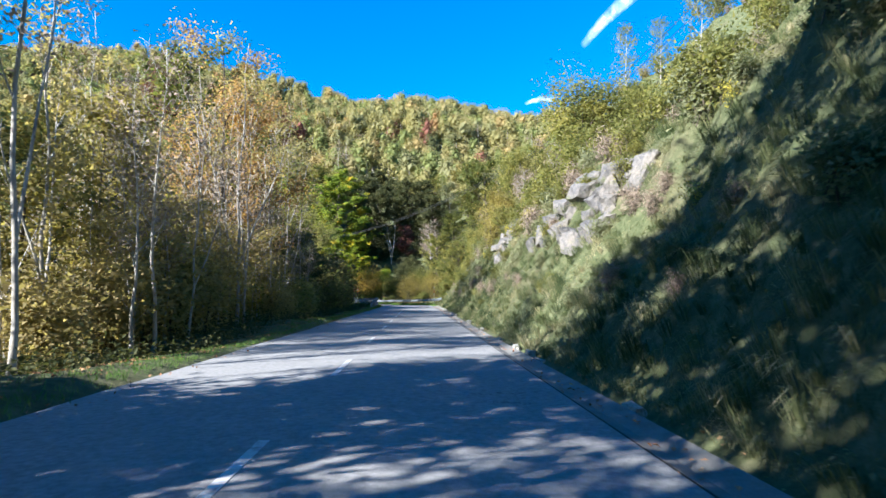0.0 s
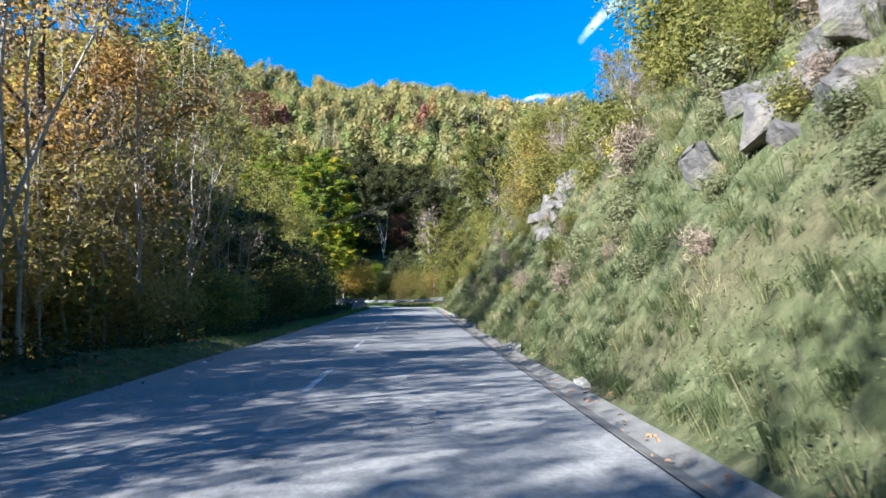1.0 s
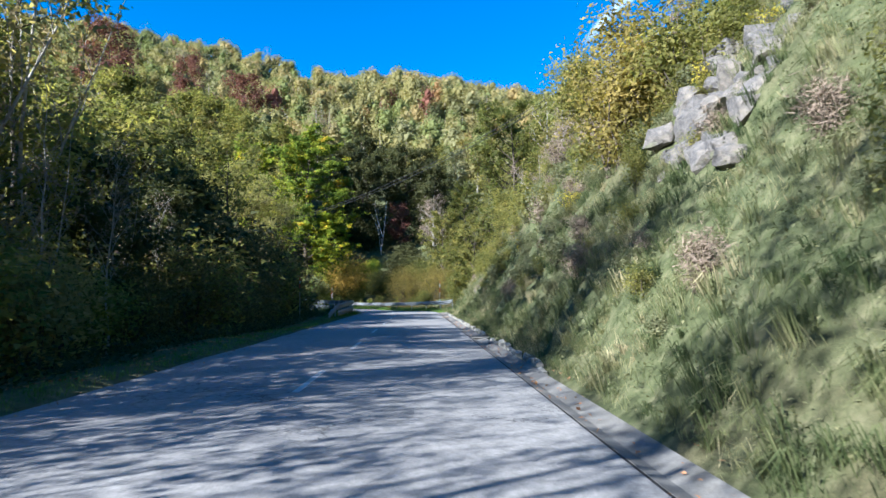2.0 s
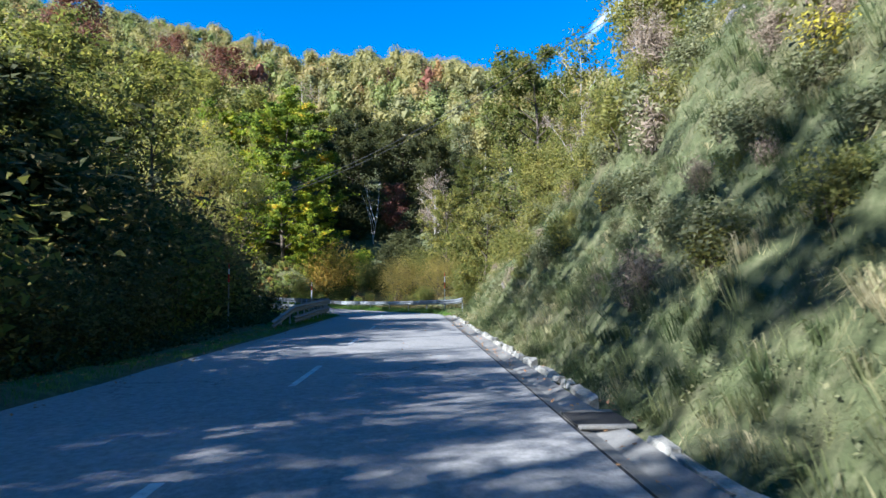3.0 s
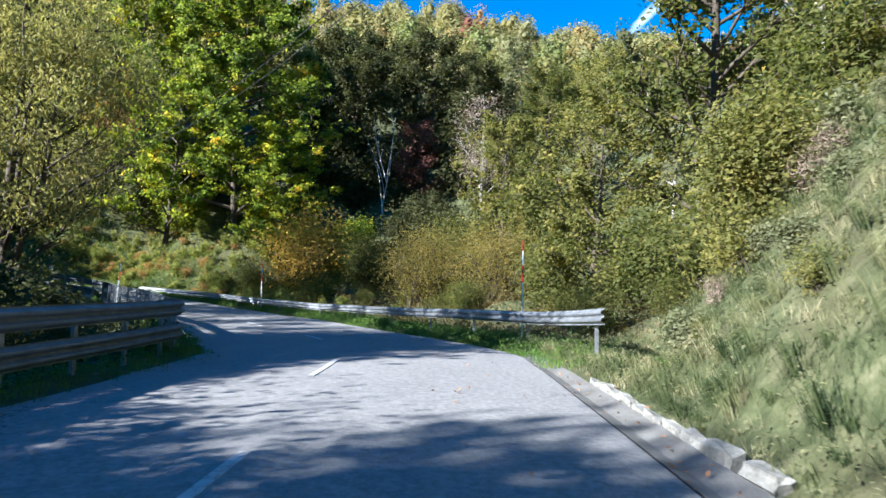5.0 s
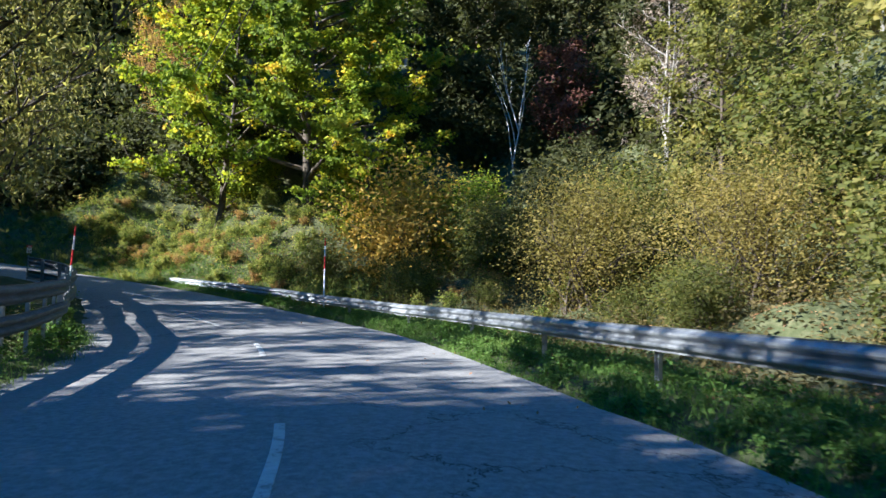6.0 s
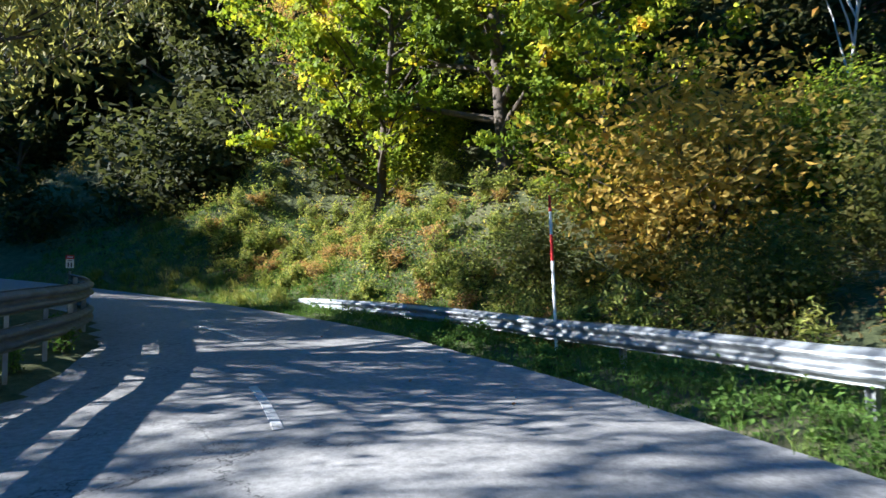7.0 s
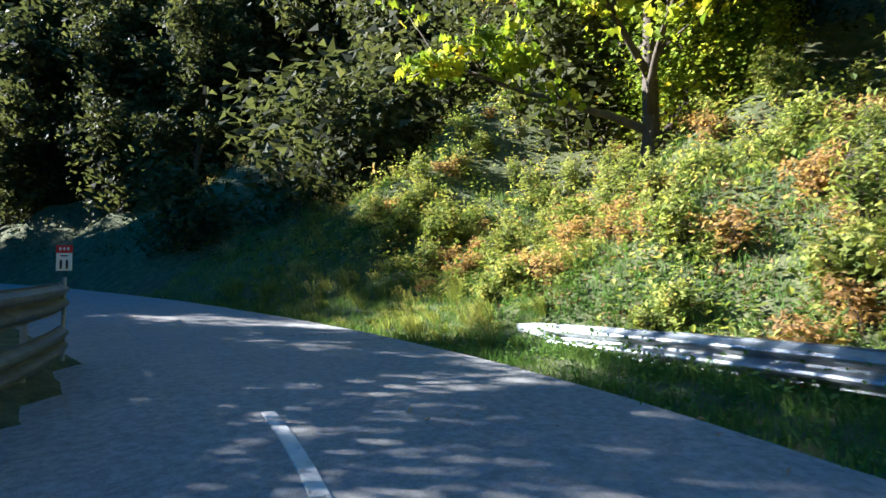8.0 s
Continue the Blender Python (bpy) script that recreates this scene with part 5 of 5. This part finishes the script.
for k in range(70):
    put(pr.choice((BROOM, BROOM, FERN, DRY)), *bank_spot(pr.uniform(48, 93), pr.uniform(2.6, 10)), pr.uniform(0, 360), pr.uniform(0.45, 1.0))
ROUND = make_bush("round_crowned_tree", 75, 5.2, 4.6, "olive", 16000, 0.15, "round leafy tree on the crest of the bank", stems=30, category="tree", cluster=0.09)
put(ROUND, 10.8, 42.0, 0, 1.15)
ROUND_Y = make_bush("round_crowned_tree", 77, 4.4, 4.2, "gold", 12000, 0.14, "round golden-green tree on the bank", stems=26, category="tree", cluster=0.09)
put(ROUND_Y, 6.1, 50.6, 0, 0.9, sink=0.7)
again(ROUND, 12.2, 79.5, 90, 1.05, tall=1.25)
again(ROUND, 7.4, 84.5, 140, 0.7)
again(ROUND, 6.4, 91.0, 240, 0.65)
BIRCH = make_tree("sparse_birch", 76, 8, 0.09, 18, 0.25, 1.6, 1.0, 3, BARK_PALE, "olive", 1800, 0.16, 0.3, "thin sparse birch on the ridge", group="ridge birches")
put(BIRCH, 19.2, 58, 0, 1.0)
again(BIRCH, 22.6, 58.5, 80, 0.8)
again(BIRCH, 13.5, 30, 20, 0.7)
again(BIRCH, 14.0, 101, 20, 2.0)
for x, y, size, t in ((15, 10, 0.6, BROWN), (17.5, 72, 0.5, YELLOW), (16, 88, 0.7, OLIVE), (22, 96, 0.8, GREYT), (15, 99.5, 0.6, OLIVE), (18.5, 103, 0.7, YELLOW), (14.5, 95, 0.5, GREYT), (19, 109, 0.7, OLIVE), (13.5, 106, 0.55, BROWN), (11, 68, 0.4, BROWN), (10.5, 87, 0.5, BROWN), (9.2, 72, 0.36, BROWN),
                      (10.4, 47.5, 0.4, BROWN), (9.2, 57, 0.4, BROWN)):
    put(t, x, y, pr.uniform(0, 360), size)


# ---- grass, weeds and fallen leaves ----
def blades(name, places, rng, h, wide, mat, label, lean=0.4, category="grass"):
    n = len(places)
    a = rng.uniform(0, 6.28, n)
    hh = h * rng.uniform(0.45, 1.3, n)
    tip = places + np.stack([np.cos(a) * hh * lean * rng.random(n), np.sin(a) * hh * lean * rng.random(n), hh], 1)
    midp = places * 0.45 + tip * 0.55 + np.stack([np.zeros(n), np.zeros(n), hh * 0.12], 1)
    b = rng.uniform(0, 6.28, n)
    sd = np.stack([np.cos(b), np.sin(b), np.zeros(n)], 1) * wide * rng.uniform(0.6, 1.4, (n, 1))
    v = np.stack([places - sd, places + sd, midp + sd * 0.7, tip, midp - sd * 0.7], 1).reshape(-1, 3)
    f = np.arange(n * 5).reshape(n, 5)
    return tagged(mesh_object(name, v, f, mat), label, category, kind="stuff")


def scatter(rng, n, s0, s1, d0, d1, power=1.0, patchy=0.0, tuft=6, wide=0.06):
    """Places on the ground beside the road, in tufts."""
    k = max(1, n // tuft)
    s = rng.uniform(s0, s1, k)
    d = d0 + (d1 - d0) * rng.random(k) ** power
    s, d = np.repeat(s, tuft) + rng.normal(size=k * tuft) * wide, np.repeat(d, tuft) + rng.normal(size=k * tuft) * wide
    x, y, top = on_road(s, d)
    paved = (d < np.where(s < 93, 0.55, 0.0)) & (d > -width(s))
    z = np.where(paved, top + np.where(d < 0, 0.02, -0.03), ground_z(x, y))
    p = np.stack([x, y, z - 0.03], 1)
    if patchy:
        keep = rough(x * 2.2, y * 2.2, 0.3, 2.3) > rng.normal(size=len(x)) * 0.6 - patchy
        p = p[keep]
    return p


def tussocks(name, rng, clumps, each, h, mat, label, s0=-4, s1=95, d0=0.85, d1=9.35):
    """Thick tufts whose long blades arch over and hang down the slope."""
    k = clumps
    s, d = rng.uniform(s0, s1, k), d0 + (d1 - d0) * rng.random(k) ** 1.15
    size = h * rng.gamma(6, 0.167, k).clip(0.5, 1.5)
    x, y, _ = on_road(s, d)
    root = np.stack([x, y, ground_z(x, y) - 0.05], 1)
    n = k * each
    root, size = np.repeat(root, each, 0), np.repeat(size, each)[:, None]
    a = rng.uniform(0, 6.28, n)
    out = np.stack([np.cos(a), np.sin(a), np.zeros(n)], 1) * rng.random((n, 1)) ** 0.5
    root = root + out * size * 0.3
    down = np.stack([np.interp(s, ES, -RIGHT[:, 0]), np.interp(s, ES, -RIGHT[:, 1]), np.zeros(k)], 1) * 0.55
    grow_to = out * 0.55 + np.repeat(down, each, 0) + rng.normal(size=(n, 3)) * 0.12
    grow_to[:, 2] = 0.0
    length = size * rng.uniform(0.6, 1.25, (n, 1))
    up = np.array([0, 0, 1.0])
    mid = root + length * (up * 0.62 + grow_to * 0.35)
    tip = root + length * (up * rng.uniform(0.1, 0.75, (n, 1)) + grow_to * 1.05)
    side = np.stack([-np.sin(a), np.cos(a), np.zeros(n)], 1) * 0.0045 * rng.uniform(0.6, 1.5, (n, 1))
    v = np.stack([root - side, root + side, mid + side, mid - side, tip], 1).reshape(-1, 3)
    i = np.arange(n)[:, None] * 5
    f = (i + np.array([[0, 1, 2, 3]])).tolist() + (i + np.array([[3, 2, 4]])).tolist()
    return tagged(mesh_object(name, v, f, mat), label, "grass", kind="stuff")


rng = np.random.default_rng(5)
tussocks("arching_grass", rng, 5200, 34, 0.36, GRASS, "thick tufts of long arching grass hanging down the bank")
tussocks("tall_bend_grass", rng, 420, 40, 0.34, MEADOW, "tall sunlit yellow-green grass at the foot of the bank", 127, 138, 0.35, 4.5)
blades("bank_grass", scatter(rng, 90000, -4, 96, 0.72, 8.5, 1.25), rng, 0.2, 0.0035, GRASS, "tall pale dry and green grass on the bank", 0.9)
blades("grass_tussocks", scatter(rng, 40000, -4, 96, 1.0, 9.5, 1.2, tuft=50, wide=0.16), rng, 0.26, 0.0026, GRASS, "long tussocks of pale grass hanging down the bank", 0.9)
blades("verge_grass", np.vstack([scatter(rng, 14000, 0, 92, -7.9, -6.72), scatter(rng, 16000, 76, 136, -8.6, -7.0)]), rng, 0.12, 0.004, FRESH, "short green grass on the road's verge", 0.7)
blades("bend_grass", np.vstack([scatter(rng, 34000, 90, 134, 0.02, 3.2), scatter(rng, 40000, 122, 142, 0.2, 5.5)]), rng, 0.2, 0.005, FRESH, "lush green grass under the guard rail", 0.7)
# the undergrowth's dark leaf colour stands in for shade below the trees
for name, spans, size, mat, label in (
        ("bank_weeds", ((84000, -4, 96, 0.72, 9.5),), 0.052, LEAF["grey"], "low leafy weeds on the bank"),
        ("undergrowth", ((26000, 0, 80, -13, -8.0), (10000, 74, 134, -12, -7.8), (14000, 132, 200, -20, -6.6), (9000, 134, 196, 1.8, 12), (14000, 102, 132, 9, 28)), 0.13, LEAF["dark"], "undergrowth below the roadside trees, shade put into its colour"),
        ("sunlit_weeds", ((15000, 117, 136, 1.6, 8),), 0.11, LEAF["weed"], "leafy green and brown weeds on the sunlit bank"),
        ("bend_weeds", ((18000, 96, 119, 2.4, 12), (8000, 136, 150, 2.4, 12)), 0.12, LEAF["bramble"], "leafy weeds and brambles behind the guard rail"),
        ("verge_weeds", ((20000, 92, 128, 0.15, 2.6), (6000, 78, 134, -8.4, -7.2)), 0.075, FRESH, "lush low weeds in the verge grass"),
        ("leaf_litter", ((9000, 100, 134, 1.6, 8), (9000, 119, 130, 1.5, 4.5), (6000, 0, 80, -10, -7.2), (900, 0, 92, 0.1, 0.75, 1.0, 0.0, 1), (300, 0, 92, -6.7, -6.2, 1.0, 0.0, 1), (110, 60, 126, -2, 0.1, 1.0, 0.0, 1)), 0.065, LITTER, "fallen brown leaves lying on the ground")):
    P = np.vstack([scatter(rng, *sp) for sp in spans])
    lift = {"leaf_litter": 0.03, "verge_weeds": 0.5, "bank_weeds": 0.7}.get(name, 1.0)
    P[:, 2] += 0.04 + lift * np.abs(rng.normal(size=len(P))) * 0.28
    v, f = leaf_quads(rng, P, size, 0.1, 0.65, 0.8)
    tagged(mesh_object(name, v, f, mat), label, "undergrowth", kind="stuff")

# ---- overhead cables, their poles, vapour trail ----
def utility_pole(x, y, top):
    """A wooden pole with a crossarm and two insulators."""
    base = ground_z(x, y)
    h = top - base + 0.5
    pole = tagged(new("utility_pole"), "weathered wooden utility pole with a short crossarm", "utility pole", "utility poles")
    vs, fs = tubes([[((0, 0, -0.3), 0.13), ((0, 0, h * 0.5), 0.11), ((0, 0, h), 0.085)]], 10)
    mesh_object("shaft", vs, fs, BARK_PALE, pole, smooth=True)
    vs, fs = tubes([[((-0.5, 0, h - 0.55), 0.05), ((0, -0.02, h - 0.55), 0.055), ((0.5, 0, h - 0.55), 0.05)]], 6)
    mesh_object("crossarm", vs, fs, BARK_PALE, pole)
    for dx in (-0.4, 0.4):
        vs, fs = tubes([[((dx, 0, h - 0.52), 0.03), ((dx, 0, h - 0.46), 0.05), ((dx, 0, h - 0.42), 0.03), ((dx, 0, h - 0.38), 0.045)]], 8)
        mesh_object("insulator", vs, fs, WHITE, pole)
    pole.matrix_world = pose(x, y, base, 0, 0, 35)


utility_pole(12.96, 83.16, 18.6)
utility_pole(-27, 128.7, 12.0)
utility_pole(18.2, -1, 21.4)
for side in (-0.35, 0.35):
    cable((12.96 + side * 0.8, 83.16 + side * 0.55, 18.55), (-27 + side * 0.8, 128.7 + side * 0.55, 11.9), 2.6)
    cable((12.96 + side * 0.8, 83.16 + side * 0.55, 18.55), (18.2 + side, -1, 21.3), 2.2)

trail_m, nt, bs = begin("vapour_trail", 1.0, 0, 0)
bs.inputs["Base Color"].default_value = (0.85, 0.87, 0.9, 1)
# emission stands in for the sunlight scattered by the ice
bs.inputs["Emission Color"].default_value = (0.75, 0.88, 1.0, 1)
bs.inputs["Emission Strength"].default_value = 0.42
alpha = ramp(nt, tex(nt, 0.02, 5, 0.7), [(0.3, (0, 0, 0)), (0.75, (0.62, 0.62, 0.62))])
uv = nt.nodes.new("ShaderNodeAttribute")
uv.attribute_name = "ice"
nt.links.new(blend(nt, 1.0, alpha, uv.outputs["Color"], "MULTIPLY"), bs.inputs["Alpha"])


def wisp(a, b, wide, bulge, seed):
    """A streak of ice cloud from a to b, thinning out towards its edges and ends."""
    r = random.Random(seed)
    A, B = Vector(a) * 3200, Vector(b) * 3200
    along = (B - A)
    across = along.normalized().cross(A.normalized())
    vs, fs, dens = [], [], []
    n, m = 24, 8
    for i in range(n + 1):
        t = i / n
        c = A + along * t + across * (bulge * math.sin(t * 3.1) + r.uniform(-1.5, 1.5))
        for j in range(m + 1):
            k = j / m * 2 - 1
            vs.append(tuple(c + across * k * wide * (0.45 + 0.55 * t) * r.uniform(0.95, 1.05)))
            dens.append((1 - k * k) ** 1.6 * min(1.0, 4 * t + 0.05) * min(1.0, 4 * (1 - t) + 0.05) if i not in (0, n) else 0.0)
    for i in range(n):
        for j in range(m):
            q = i * (m + 1) + j
            fs.append((q, q + 1, q + m + 2, q + m + 1))
    ob = mesh_object("vapour_trail", vs, fs, trail_m)
    att = ob.data.attributes.new("ice", "FLOAT", "POINT")
    att.data.foreach_set("value", dens)
    ob.visible_shadow = False
    return tagged(ob, "thin white vapour trail high in the blue sky", "cloud", kind="structure")


wisp((0.237, 0.902, 0.357), (0.325, 0.845, 0.432), 44, 18, 1)
wisp((0.16, 0.945, 0.286), (0.205, 0.936, 0.29), 22, 10, 2)
wisp((0.335, 0.888, 0.315), (0.405, 0.862, 0.318), 30, 12, 3)
